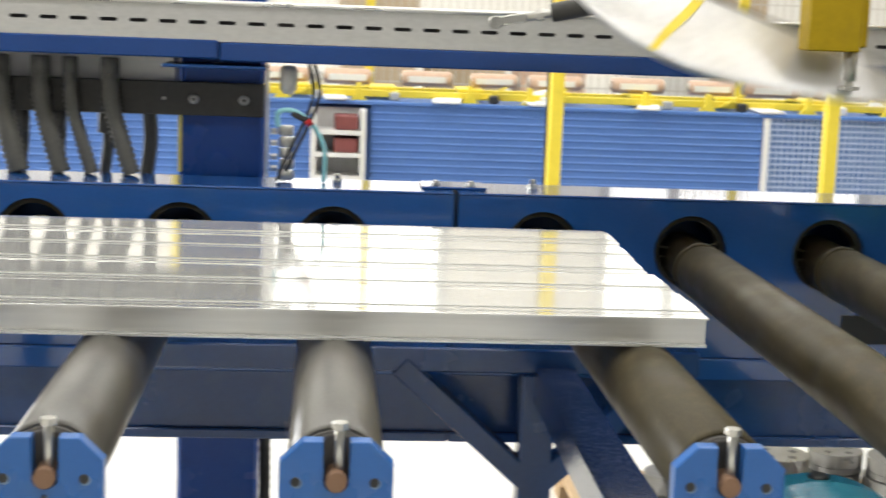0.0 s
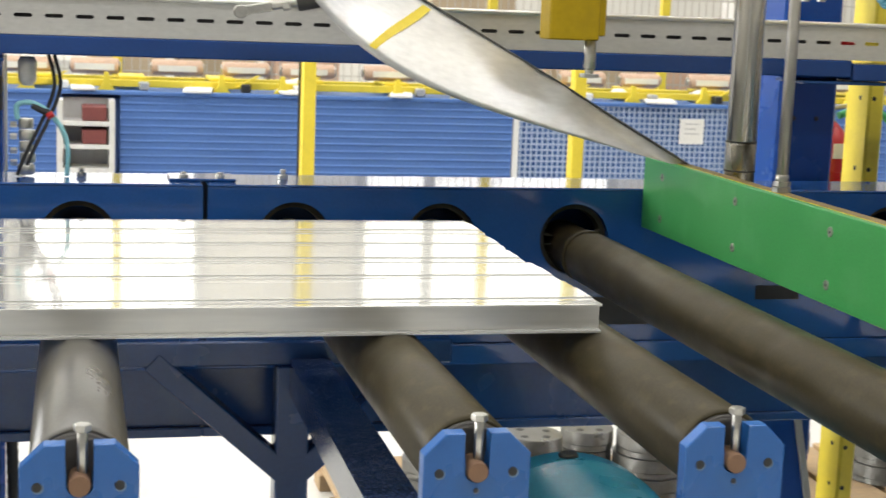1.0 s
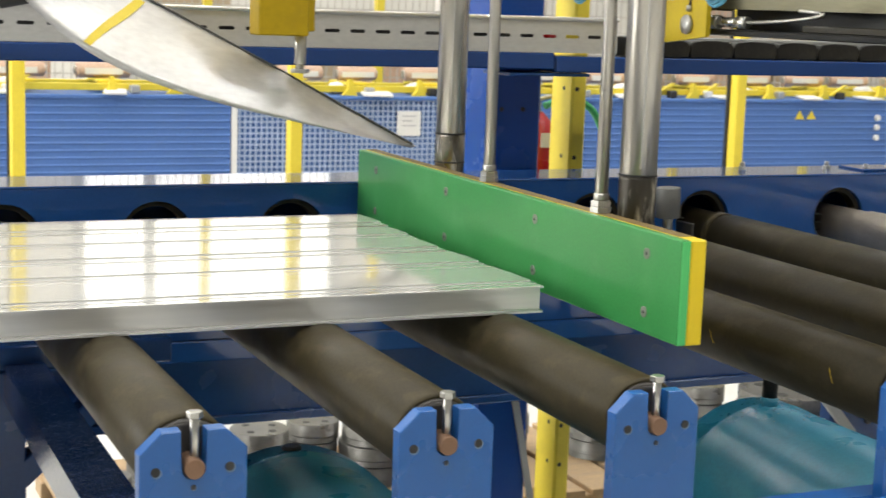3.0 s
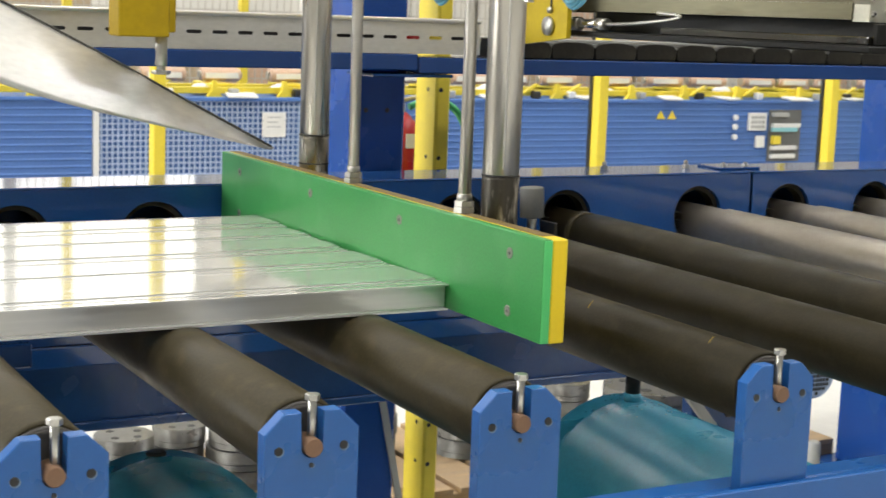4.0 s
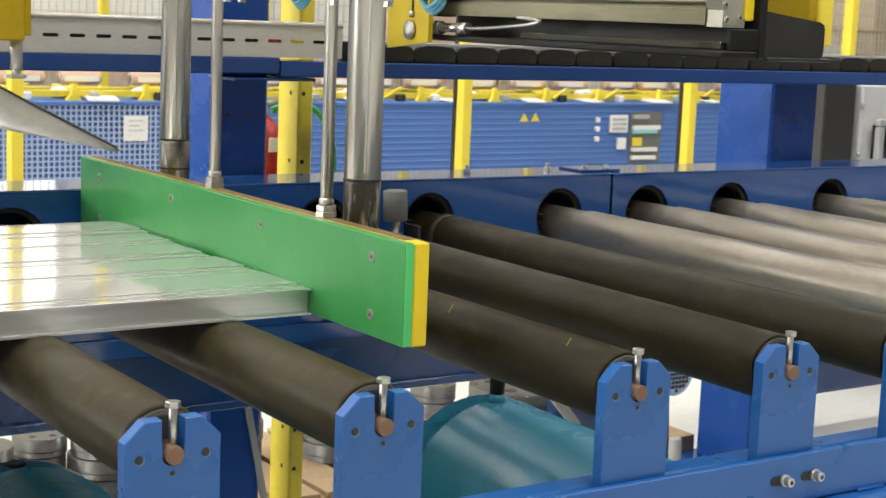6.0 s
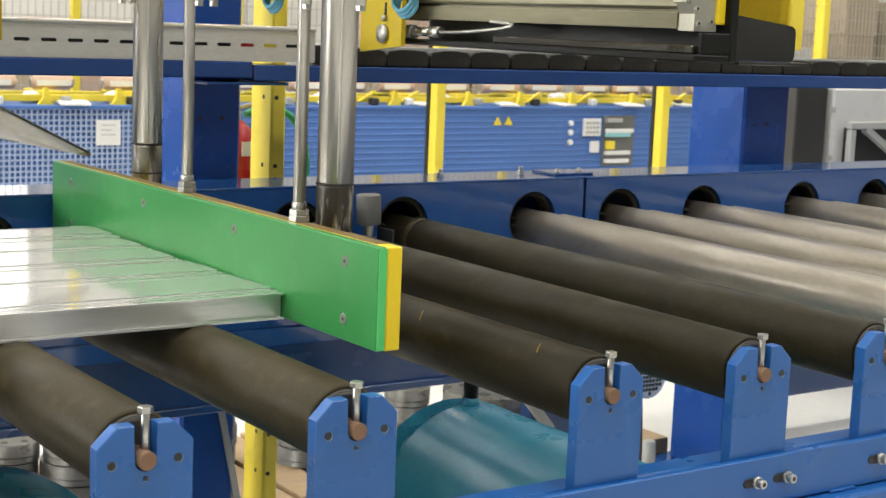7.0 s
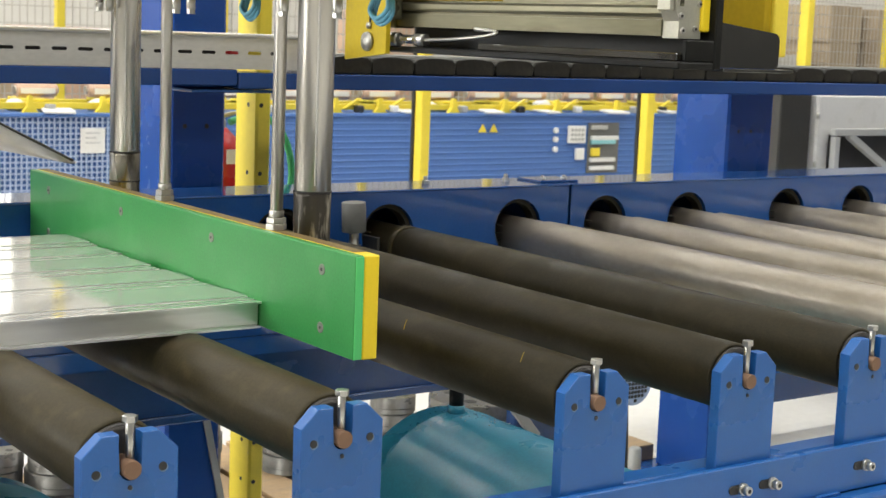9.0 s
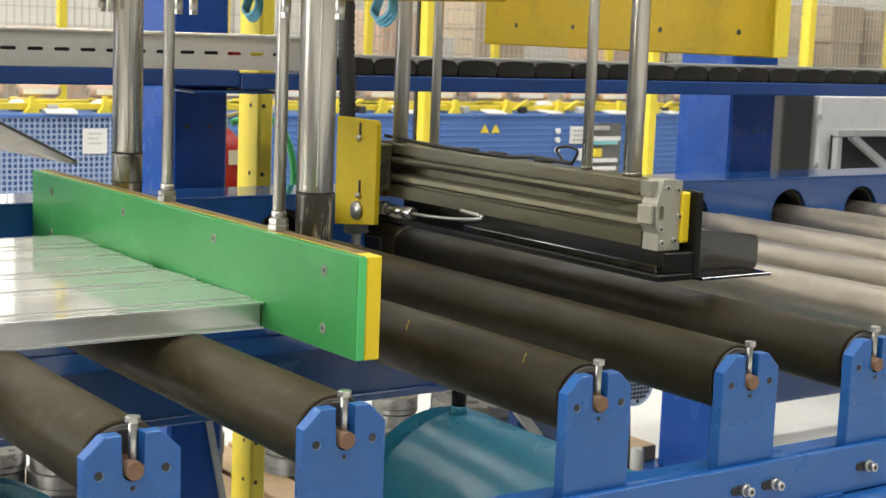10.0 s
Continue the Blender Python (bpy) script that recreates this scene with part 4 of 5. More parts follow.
def rod_clevis():
    t = thing("rod_clevis", (0.378, 3.24, 1.410), "small zinc rod clevis on a pneumatic piston", "clevis")
    bm = bar(B(), (0.310, 3.25, 1.405), (0.378, 3.24, 1.418), 0.016, 0.02, 0, 0.003)
    rod(bm, (0.314, 3.236, 1.405), (0.314, 3.266, 1.405), 0.014, 18)
    part("fork", bm, ZINC, t)
    bm = rod(B(), (0.378, 3.24, 1.418), (0.478, 3.22, 1.440), 0.009, 14)
    nut(bm, (0.398, 3.236, 1.422), (0.413, 3.233, 1.426), 0.014)
    part("piston", bm, ZINC, t)
    part("collar", rod(B(), (0.428, 3.23, 1.429), (1.0, 3.1156, 1.555), 0.02, 16), DARK_BAR, t)


rod_clevis()

# ---- cables and valves at the left column ----


def connector_panel():
    t = thing("connector_panel", (-0.55, 3.40, 1.18), "dark steel bar with grey cable conduits", "cable panel")
    bar_ob = part("bar", box(B(), -1.3, -0.168, 3.43, 3.452, 1.177, 1.250, 0.002), DARK_BAR, t, "dark steel mounting bar")
    for x in (-0.322, -0.213):
        s = part("screw", turned(B(), (x, 3.4235, 1.213), (x, 4, 1.213), [(0, 0.006), (0.002, 0.0105), (0.0064, 0.0112)], 20), ZINC, bar_ob)
        part("socket", rod(B(), (x, 3.4225, 1.213), (x, 3.425, 1.213), 0.0045, 6), BLACK_MATT, s)
    part("screw", rod(B(), (-0.387, 3.427, 1.213), (-0.387, 3.431, 1.213), 0.004, 10), ZINC, bar_ob)
    part("backing_box", box(B(), -1.3, -0.365, 3.47, 3.6, 1.225, 1.5, 0.004), WHITE_PAINT, t, "light grey box behind the conduits")
    for x0, x1, r in ((-0.735, -0.690, 0.020), (-0.648, -0.60, 0.0175), (-0.585, -0.535, 0.013), (-0.50, -0.45, 0.0165)):
        c = part("conduit", hose(B(), [(x0, 3.405, 1.27), (x0 + 0.004, 3.40, 1.20), ((x0 + x1) / 2, 3.39, 1.13), (x1, 3.385, 1.049)], r, 14, 14, r * 0.30), HOSE, t, "ribbed grey cable conduit")
        bm = rod(B(), (x0, 3.405, 1.262), (x0, 3.405, 1.298), r + 0.004, 16)
        nut(bm, (x0, 3.405, 1.253), (x0, 3.405, 1.264), r + 0.006)
        part("gland", bm, HOSE, c)
    for x in (-0.70, -0.62, -0.515, -0.43, -0.415):
        part("conduit", hose(B(), [(x, 3.47, 1.18), (x + 0.003, 3.475, 1.11), (x - 0.012, 3.48, 1.0)], 0.009 if x > -0.44 else 0.013, 10, 12), HOSE, t)
        if x < -0.5:
            part("gland", rod(B(), (x, 3.465, 1.13), (x, 3.465, 1.185), 0.019, 12), HOSE, t)
    part("edge_post", box(B(), -0.357, -0.350, 3.45, 3.459, 1.05, 1.176), YELLOW, t, "narrow yellow strip")


connector_panel()


def valve_block():
    t = thing("pneumatic_valve", (-0.12, 3.36, BEAM_TOP), "small pneumatic valve block with hoses on the beam", "valve")
    bm = B()
    for k in range(5):
        rod(bm, (-0.118 + 0.003 * (k % 2), 3.36, 1.05 + 0.024 * k), (-0.118 + 0.003 * (k % 2), 3.36, 1.071 + 0.024 * k), 0.018 - 0.002 * (k % 3), 14)
    part("body", bm, ZINC, t, "stacked metal valve body")
    bm = B()
    for z in (1.075, 1.10, 1.13, 1.155):
        nut(bm, (-0.150, 3.35, z), (-0.136, 3.35, z), 0.007)
    part("fitting", bm, ZINC, t)
    part("cup", turned(B(), (-0.115, 3.37, 1.235), (-0.115, 3.37, 1.30), [(0, 0.010), (0.01, 0.018), (0.05, 0.02), (0.06, 0.014)], 20), GALV, t, "clear filter cup")
    part("air_hose", hose(B(), [(-0.135, 3.355, 1.165), (-0.135, 3.352, 1.195), (-0.105, 3.35, 1.20), (-0.065, 3.35, 1.175), (-0.035, 3.35, 1.12), (-0.035, 3.355, 1.048)], 0.0055, 10, 10), CYAN_HOSE, t, "turquoise air hose")
    for dx in (0, 0.012):
        part("cable", hose(B(), [(-0.072 + dx, 3.37, 1.30), (-0.060 + dx, 3.36, 1.24), (-0.078 + dx, 3.35, 1.18), (-0.12 + dx, 3.345, 1.09), (-0.135 + dx, 3.35, 1.049)], 0.0042, 8, 10), BLACK_MATT, t, "black cable")
    part("cable", hose(B(), [(-0.105, 3.35, 1.195), (-0.085, 3.345, 1.185), (-0.068, 3.345, 1.18)], 0.007, 8, 6), BLACK_MATT, t)
    part("tie", rod(B(), (-0.075, 3.338, 1.172), (-0.062, 3.338, 1.180), 0.007, 8), RED, t)
    part("angle_strip", box(B(), -0.164, -0.159, 3.42, 3.45, 1.049, 1.295), GALV, t)


valve_block()
t = thing("slanted_strap", (1.835, 3.45, 0), "grey slanted flat steel strap beside the blue column", "strap")
part("strap", bar(B(), (1.7425, 3.452, 0.45), (1.835, 3.452, 0.004), 0.008, 0.018, 0, 0.001), GREY_PAINT, t)
t = thing("floor_conduit", (-0.15, 3.5, 0), "black corrugated conduit standing beside the column", "conduit")
part("hose", hose(B(), [(-0.157, 3.50, 0.0), (-0.154, 3.50, 0.3), (-0.158, 3.50, 0.55), (-0.155, 3.50, 0.69)], 0.012, 12, 24, 0.002), BLACK_MATT, t)

# ---- air tanks, dies and posts under and behind the conveyor ----


def air_tank(x, far, near, top, r, label, valve):
    t = thing("air_tank", (x, (far + near) / 2, 0), label, "air tank", "air tanks under the conveyor")
    z = top - r
    dome = [(0.16 * r * 2 * (1 - math.cos(q)), r * math.sin(q)) for q in (math.pi / 2 * k / 10 for k in range(1, 11))]
    d0 = dome[-1][0]
    long = far - near
    out = [(0.0, 0.004)] + dome + [(d0 + 0.05, r), (d0 + 0.052, r + 0.002), (d0 + 0.062, r + 0.002), (d0 + 0.064, r), (long - d0, r)] + [(long - d, rr) for d, rr in reversed(dome)] + [(long, 0.004)]
    part("shell", turned(B(), (x, far, z), (x, near, z), out, 72), TEAL, t)
    if valve:
        bm = rod(B(), (x, far - 0.14, top - 0.004), (x, far - 0.14, top + 0.018), 0.020, 20)
        sock = part("socket", bm, TEAL, t)
        grains = random.Random(4)
        bm = B()
        for k in range(90):
            a, d = grains.uniform(0, 6.28), 0.022 + abs(grains.gauss(0, 0.045))
            gx, gy = x + d * math.cos(a), far - 0.14 + d * 1.5 * math.sin(a)
            gz = z + math.sqrt(max(r * r - (gx - x) ** 2, 0))
            if far - 0.28 < gy < far - 0.075:
                box(bm, gx - 0.0012, gx + 0.0012, gy - 0.0012, gy + 0.0012, gz - 0.0006, gz + 0.0014)
        tagged(part("metal_chips", bm, ZINC, t, "fine bright metal chips"), kind="stuff")
        part("valve", rod(B(), (x, far - 0.14, top + 0.016), (x, far - 0.14, top + 0.058), 0.0175, 20), BLACK, sock, "black threaded plug")
    else:
        part("plug", turned(B(), (x, far - 0.1, top - 0.004), (x, far - 0.1, 9), [(0, 0.02), (0.006, 0.02), (0.010, 0.016)], 20), DARK_BAR, t, "flat dark plug")
    for y in (far - 0.3, near + 0.3):
        part("foot", box(B(), x - 0.8 * r, x + 0.8 * r, y - 0.03, y + 0.03, 0, z - 0.55 * r, 0.003), TEAL, t)


air_tank(2.03, 2.90, 1.80, 0.588, 0.235, "teal enamelled air tank with a black plug on top", True)
air_tank(0.909, 2.86, 1.80, 0.585, 0.235, "teal enamelled air tank lying under the rollers", False)


def die_stack(x, y, z, r, layers, h, label="stack of round machined steel dies"):
    t = thing("die_stack", (x, y, z), label, "steel die", "stacked dies")
    for k in range(layers):
        dx, rr = 0.004 * math.sin(5 * x + 3 * k), r * (1 - 0.02 * ((k * 7) % 3))
        line = [(0, rr - 0.002), (0.002, rr), (h * 0.30, rr), (h * 0.31, rr - 0.0015), (h * 0.34, rr - 0.0015), (h * 0.35, rr), (h - 0.0025, rr), (h - 0.0008, rr - 0.002)]
        bm = turned(B(), (x + dx, y, z + k * h), (x + dx, y, 9), [p for p in line for twice in (0, 1)], 40)
        d = part("die", bm, DIE, t)
        if k == layers - 1:
            for q in (0.4, 2.2, 3.9, 5.3):
                px, py = x + dx + 0.55 * r * math.cos(q), y + 0.55 * r * math.sin(q)
                part("bore", rod(B(), (px, py, z + (k + 1) * h - 0.004), (px, py, z + (k + 1) * h + 0.0006), 0.13 * r, 14), BLACK_MATT, d)


def pallet(x, y, w, d):
    t = thing("pallet", (x, y, 0), "rough wooden pallet on the floor", "pallet", "pallets under the dies")
    for k in range(6):
        part("board", box(B(), x - w / 2 + k * w / 6 + 0.012, x - w / 2 + (k + 1) * w / 6 - 0.012, y - d / 2, y + d / 2, 0.05, 0.068, 0.002), WOOD, t)
    for k in (-1, 0, 1):
        part("bearer", box(B(), x - w / 2, x + w / 2, y + k * (d / 2 - 0.06) - 0.05, y + k * (d / 2 - 0.06) + 0.05, 0, 0.0495, 0.003), WOOD, t)


for px in (1.15, 2.15, 3.15):
    pallet(px, 4.1, 0.94, 0.7)
for x, y, r, n, h in ((1.257, 4.10, 0.088, 3, 0.055), (1.43, 4.14, 0.080, 3, 0.056), (1.60, 4.06, 0.108, 3, 0.057), (0.96, 4.12, 0.085, 2, 0.05), (0.80, 4.02, 0.07, 2, 0.045), (2.36, 4.08, 0.098, 2, 0.057), (2.08, 4.2, 0.085, 3, 0.06), (2.80, 4.18, 0.08, 3, 0.057), (3.05, 4.05, 0.165, 3, 0.055), (1.82, 4.2, 0.09, 2, 0.06)):
    die_stack(x, y, 0.0685, r, n, h)


def holed_post(x, y, w, label):
    t = thing("machine_post", (x, y, 0), label, "post")
    part("tube", box(B(), x - w / 2, x + w / 2, y, y + 0.118, 0.012, 3.2, 0.006), YELLOW, t)
    part("foot_plate", box(B(), x - 0.10, x + 0.10, y - 0.05, y + 0.17, 0, 0.012, 0.002), YELLOW, t)
    for z in (0.22, 0.33, 0.44, 0.55, 1.061, 1.241, 1.60):
        part("hole", rod(B(), (x - 0.008, y - 0.0012, z), (x - 0.008, y + 0.004, z), 0.006, 12), BLACK_MATT, t)
        part("hole", rod(B(), (x - w / 2 - 0.0012, y + 0.045, z), (x - w / 2 + 0.004, y + 0.045, z), 0.006, 12), BLACK_MATT, t)


holed_post(1.950, 3.56, 0.044, "yellow square steel post with bolt holes")


def fire_extinguisher():
    x, y = 1.945, 3.80
    t = thing("fire_extinguisher", (x, y, 0.76), "red fire extinguisher with green hose on a bracket", "extinguisher")
    part("cylinder", turned(B(), (x, y, 0.72), (x, y, 2), [(0, 0.045), (0.02, 0.06), (0.38, 0.06), (0.42, 0.044), (0.445, 0.02)], 32), RED, t)
    bm = rod(B(), (x, y, 1.16), (x, y, 1.19), 0.016, 16)
    bar(bm, (x - 0.01, y, 1.195), (x + 0.05, y - 0.02, 1.21), 0.012, 0.012)
    part("valve_head", bm, ZINC, t)
    part("gauge", rod(B(), (x - 0.03, y - 0.035, 1.20), (x - 0.03, y - 0.01, 1.20), 0.014, 16), GREEN_HOSE, t)
    part("tag", box(B(), x - 0.01, x + 0.03, y - 0.063, y - 0.061, 1.07, 1.11), PAPER, t, "white paper tag")
    part("hose", hose(B(), [(x + 0.03, y, 1.18), (x + 0.12, y + 0.01, 1.20), (x + 0.20, y + 0.01, 1.15), (x + 0.235, y + 0.01, 1.02), (x + 0.19, y + 0.01, 0.80)], 0.010, 10, 10), GREEN_HOSE, t, "green hose")
    part("bracket", box(B(), x - 0.02, x + 0.045, 3.679, y - 0.058, 0.80, 0.84, 0.002), DARK_BAR, t, "dark wall bracket")


fire_extinguisher()


def low_guide():
    t = thing("floor_rail", (3.4, 4.2, 0), "low blue steel floor rail on short feet", "rail")
    part("beam", box(B(), 3.95, 6.0, 3.76, 3.84, 0.145, 0.26, 0.004), BLUE, t)
    for x in (4.95, 5.7):
        part("foot", box(B(), x, x + 0.08, 3.77, 3.83, 0, 0.1445, 0.003), BLUE_DEEP, t)
    part("side_gusset", prism(B(), [(3.778, 0.0), (3.96, 0.0), (3.778, 0.34)], "y", 3.50, 3.516), BLUE_DEEP, t)


low_guide()


def motor():
    t = thing("fan_motor", (2.72, 2.9, 0.55), "small motor with a black perforated fan cover", "motor")
    x, y, z, r = 2.715, 2.9, 0.555, 0.062
    part("housing", rod(B(), (x, y + 0.012, z), (x, 3.26, z), r - 0.006, 32, 0.006), BLUE_DEEP, t)
    cover = part("fan_cover", turned(B(), (x, y, z), (x, 4, z), [(0, r - 0.012), (0.004, r - 0.002), (0.012, r)], 32), LIGHT_WIRE, t)
    bm = B()
    for i in range(-4, 5):
        for j in range(-4, 5):
            if i * i + j * j < 17:
                box(bm, x + i * 0.0115 - 0.0042, x + i * 0.0115 + 0.0042, y - 0.0015, y + 0.002, z + j * 0.0115 - 0.0042, z + j * 0.0115 + 0.0042)
    tagged(part("grille", bm, BLACK_MATT, cover), kind="stuff")
    part("bracket", box(B(), x - 0.06, x + 0.06, 3.245, 3.262, 0.48, 0.64, 0.003), BLUE_DEEP, t)
    part("cable", hose(B(), [(x - 0.02, 2.92, 0.50), (x - 0.022, 2.91, 0.40), (x - 0.02, 2.905, 0.2), (x - 0.018, 2.91, 0.012)], 0.011, 10, 8), BLACK_MATT, t, "thick black cable")


motor()
s = thing("floor_stub", (3.4, 3.62, 0), "short grey steel stub on the floor", "stub")
part("pin", rod(B(), (3.40, 3.62, 0.012), (3.40, 3.62, 0.115), 0.022, 20, 0.006), GREY_PAINT, s)
part("base", box(B(), 3.34, 3.46, 3.56, 3.68, 0, 0.012, 0.002), GREY_PAINT, s)
s = thing("floor_stub", (4.05, 3.75, 0), "small grey steel angle on the floor", "stub")
part("angle", box(B(), 4.02, 4.10, 3.74, 3.752, 0, 0.09, 0.002), GREY_PAINT, s)
s = thing("beam_coupling", (2.76, 3.3, 0.3), "dark blue lower beam end with slanted grey plate", "beam")
part("beam", box(B(), 2.70, 2.90, 3.38, 3.43, 0.22, 0.40, 0.004), BLUE_DEEP, s)
part("leg", box(B(), 2.78, 2.84, 3.385, 3.425, 0, 0.2195, 0.003), BLUE_DEEP, s)
part("slant_plate", bar(B(), (2.655, 3.37, 0.42), (2.77, 3.37, 0.29), 0.02, 0.03), GREY_PAINT, s, "slanted grey strip")
for x, z in ((2.80, 0.345), (2.83, 0.325)):
    part("screw", rod(B(), (x, 3.37, z), (x, 3.3795, z), 0.012, 14), DARK_BAR, s)

# ---- machine line across the aisle ----
MY = 7.14


def far_machine():
    t = thing("machine_housing", (3.0, MY, 0), "long blue corrugated sheet housing of the next line", "machine")
    runs = ((-4.0, -0.08), (0.178, 2.03), (3.30, 10.6))
    for a, b in runs:
        bm = B()
        pitch = 0.0343
        zs = [0.1421 + pitch * k for k in range(24)]
        out = [(MY + 0.004, 0.131)]
        for z in zs:
            out += [(MY + 0.004, z - 0.008), (MY, z - 0.003), (MY, z + 0.001), (MY + 0.004, z + 0.006)]
        out += [(MY + 0.004, 0.966), (MY + 0.06, 0.966), (MY + 0.06, 0.131)]
        prism(bm, out, "x", a, b)
        part("corrugated_panel", bm, FAR_BLUE, t)
    part("frame", box(box(B(), -4, 10.6, MY + 0.061, MY + 0.5, 0.0, 0.955, 0.01), -4, 10.6, MY - 0.01, MY + 0.5, 0.967, 0.985, 0.003), FAR_BLUE, t)
    part("plinth", box(B(), -4, 10.6, MY + 0.01, MY + 0.0605, 0.0, 0.1305), DARK_BAR, t)
    panel = part("inset_panel", box(B(), 2.065, 3.29, MY + 0.02, MY + 0.0605, 0.132, 0.966), FAR_BLUE, t)
    bm = B()
    for k in range(45):
        x = 2.07 + k * 0.0274
        box(bm, x, x + 0.009, MY + 0.004, MY + 0.008, 0.14, 0.966)
    for k in range(31):
        z = 0.14 + k * 0.0274
        box(bm, 2.065, 3.295, MY + 0.0085, MY + 0.0125, z, z + 0.009)
    tagged(part("guard_mesh", bm, LIGHT_WIRE, t, "pale welded wire guard"), kind="stuff")
    part("mesh_edge", box(B(), 2.034, 2.062, MY - 0.004, MY + 0.03, 0.132, 0.966, 0.002), PAPER, t)
    sign = part("notice", box(B(), 2.889, 3.017, MY - 0.002, MY + 0.002, 0.788, 0.913, 0.001), PAPER, t, "white notice plate with grey lines")
    for k in range(3):
        part("line", box(B(), 2.915, 2.99 - 0.02 * (k % 2), MY - 0.0035, MY - 0.0021, 0.885 - 0.024 * k, 0.891 - 0.024 * k), SIGN_INK, sign)
    for x in (5.345, 5.425):
        part("warning_sign", prism(B(), [(x - 0.032, 0.876), (x + 0.032, 0.876), (x, 0.925)], "y", MY - 0.003, MY - 0.0005), YELLOW, t, "yellow warning triangle")
    for x, z, w, h in ((5.986, 0.807, 0.135, 0.105), (6.05, 0.705, 0.065, 0.07)):
        part("control_panel", box(B(), x, x + w, MY - 0.02, MY - 0.0005, z, z + h, 0.003), PAPER, t, "pale control panel with keys")
    for k in range(4):
        for j in range(3):
            part("key", box(B(), 6.0 + 0.028 * k, 6.02 + 0.028 * k, MY - 0.023, MY - 0.0205, 0.822 + 0.028 * j, 0.838 + 0.028 * j), GREY_PAINT, t)
    for z in (0.77, 0.83, 0.885):
        part("push_button", rod(B(), (5.889, MY - 0.02, z), (5.889, MY - 0.001, z), 0.017, 14), PAPER, t)
    part("open_cabinet", box(B(), 6.15, 6.40, MY - 0.006, MY - 0.0005, 0.62, 0.93), BUFFER, t, "open switch compartment")
    for z, m in ((0.89, GREY_PAINT), (0.825, PAPER), (0.80, CYAN_HOSE), (0.69, PAPER), (0.64, PAPER)):
        part("module", box(B(), 6.165, 6.33 + 0.05 * math.sin(40 * z), MY - 0.03, MY - 0.0065, z, z + 0.024, 0.002), m, t)
    part("module", box(B(), 6.17, 6.23, MY - 0.032, MY - 0.0065, 0.725, 0.775, 0.002), YELLOW, t)


far_machine()


def crate_shelf():
    y0, y1 = MY - 0.16, MY + 0.05
    t = thing("crate_shelf", (0.05, MY, 0), "white shelf rack with dark red crates", "shelf")
    part("rack", box(box(box(B(), -0.100, -0.074, y0, y1, 0, 0.95), 0.125, 0.151, y0, y1, 0, 0.95), -0.100, 0.151, y1 - 0.02, y1 + 0.009, 0.0, 0.95), WHITE_PAINT, t)
    for z in (0.52, 0.63, 0.735, 0.838):
        part("shelf_board", box(B(), -0.074, 0.125, y0, y1 - 0.021, z, z + 0.02), WHITE_PAINT, t)
    for z in (0.758, 0.861):
        part("crate", box(B(), 0.008, 0.115, y0 + 0.01, y1 - 0.03, z - 0.002, z + 0.062, 0.004), MAROON, t, "dark red crate")


crate_shelf()


def yellow_rack():
    t = thing("roll_rack", (2.0, MY + 0.25, 0.985), "yellow steel cradle rack on the blue housing", "rack")
    part("rail", box(B(), -4, 10.6, MY + 0.1, MY + 0.14, 0.998, 1.030, 0.002), YELLOW, t)
    part("rail", box(B(), -4, 10.6, MY + 0.4, MY + 0.44, 0.998, 1.030, 0.002), YELLOW, t)
    up = mesh_of("upright", prism(B(), [(-0.015, 0), (0.065, 0), (0.042, 0.03), (0.036, 0.080), (0.016, 0.080), (0.012, 0.03)], "y", 0, 0.03), YELLOW)
    slim = mesh_of("strut", prism(B(), [(0, 0), (0.02, 0), (0.12, 0.06), (0.10, 0.06)], "y", 0, 0.02), YELLOW)
    knobs = [mesh_of("foot_block", box(B(), -0.02, 0.025, -0.01, 0.04, 0, 0.040, 0.006), m) for m in (GREY_PAINT, DARK_BAR, PAPER)]
    rest = mesh_of("cradle", box(B(), -0.06, 0.06, 0, 0.26, 0, 0.016, 0.003), YELLOW)
    for k in range(34):
        ob = new("cradle", rest)
        ob.parent, ob.location = t, Vector((-3.5 + 0.415 * k, MY + 0.1402, 1.030)) - t.location
        x = -3.6 + 0.415 * k + 0.07 * math.sin(9 * k)
        ob = new("upright", up)
        ob.parent, ob.location = t, Vector((x, MY + 0.05, 0.9852)) - t.location
        if k % 3:
            ob = new("strut", slim)
            ob.parent, ob.location = t, Vector((x + 0.09, MY + 0.08, 1.005)) - t.location
        ob = new("foot_block", knobs[k % 3])
        ob.parent, ob.location = t, Vector((x + 0.15 + 0.05 * math.sin(5 * k), MY + 0.06, 0.985)) - t.location


yellow_rack()


def wrapped_roll(x, y, z, long, r, tilt):
    t = thing("wrapped_roll", (x, y, z), "salmon paper wrapped roll lying in the yellow rack", "roll", "rolls in the rack")
    part("wrap", turned(B(), (-long / 2, 0, 0), (long / 2, 0, 0), [(0, r * 0.9), (0.01, r), (long * 0.3, r * 1.02), (long * 0.6, r * 0.98), (long - 0.01, r), (long, r * 0.85)], 20), WRAP, t, local=True)
    part("label", box(B(), -0.09, 0.09, -r * 1.03, -r * 0.9, -r * 0.5, r * 0.3), PAPER, t, "pale label", local=True)
    for a, b in ((-long / 2 - 0.008, -long / 2), (long / 2, long / 2 + 0.008)):
        part("core", rod(B(), (a, 0, 0), (b, 0, 0), r * 0.62, 16), ZINC, t, "bare metal roll core", local=True)
    t.rotation_euler = (0, 0, radians(tilt))


rng = random.Random(21)
x = -2.3
while x < 10.0:
    long = rng.uniform(0.21, 0.27)
    wrapped_roll(x + long / 2, MY + 0.27, 1.084, long, rng.uniform(0.034, 0.038), rng.uniform(-4, 4))
    x += long + rng.uniform(0.03, 0.16)


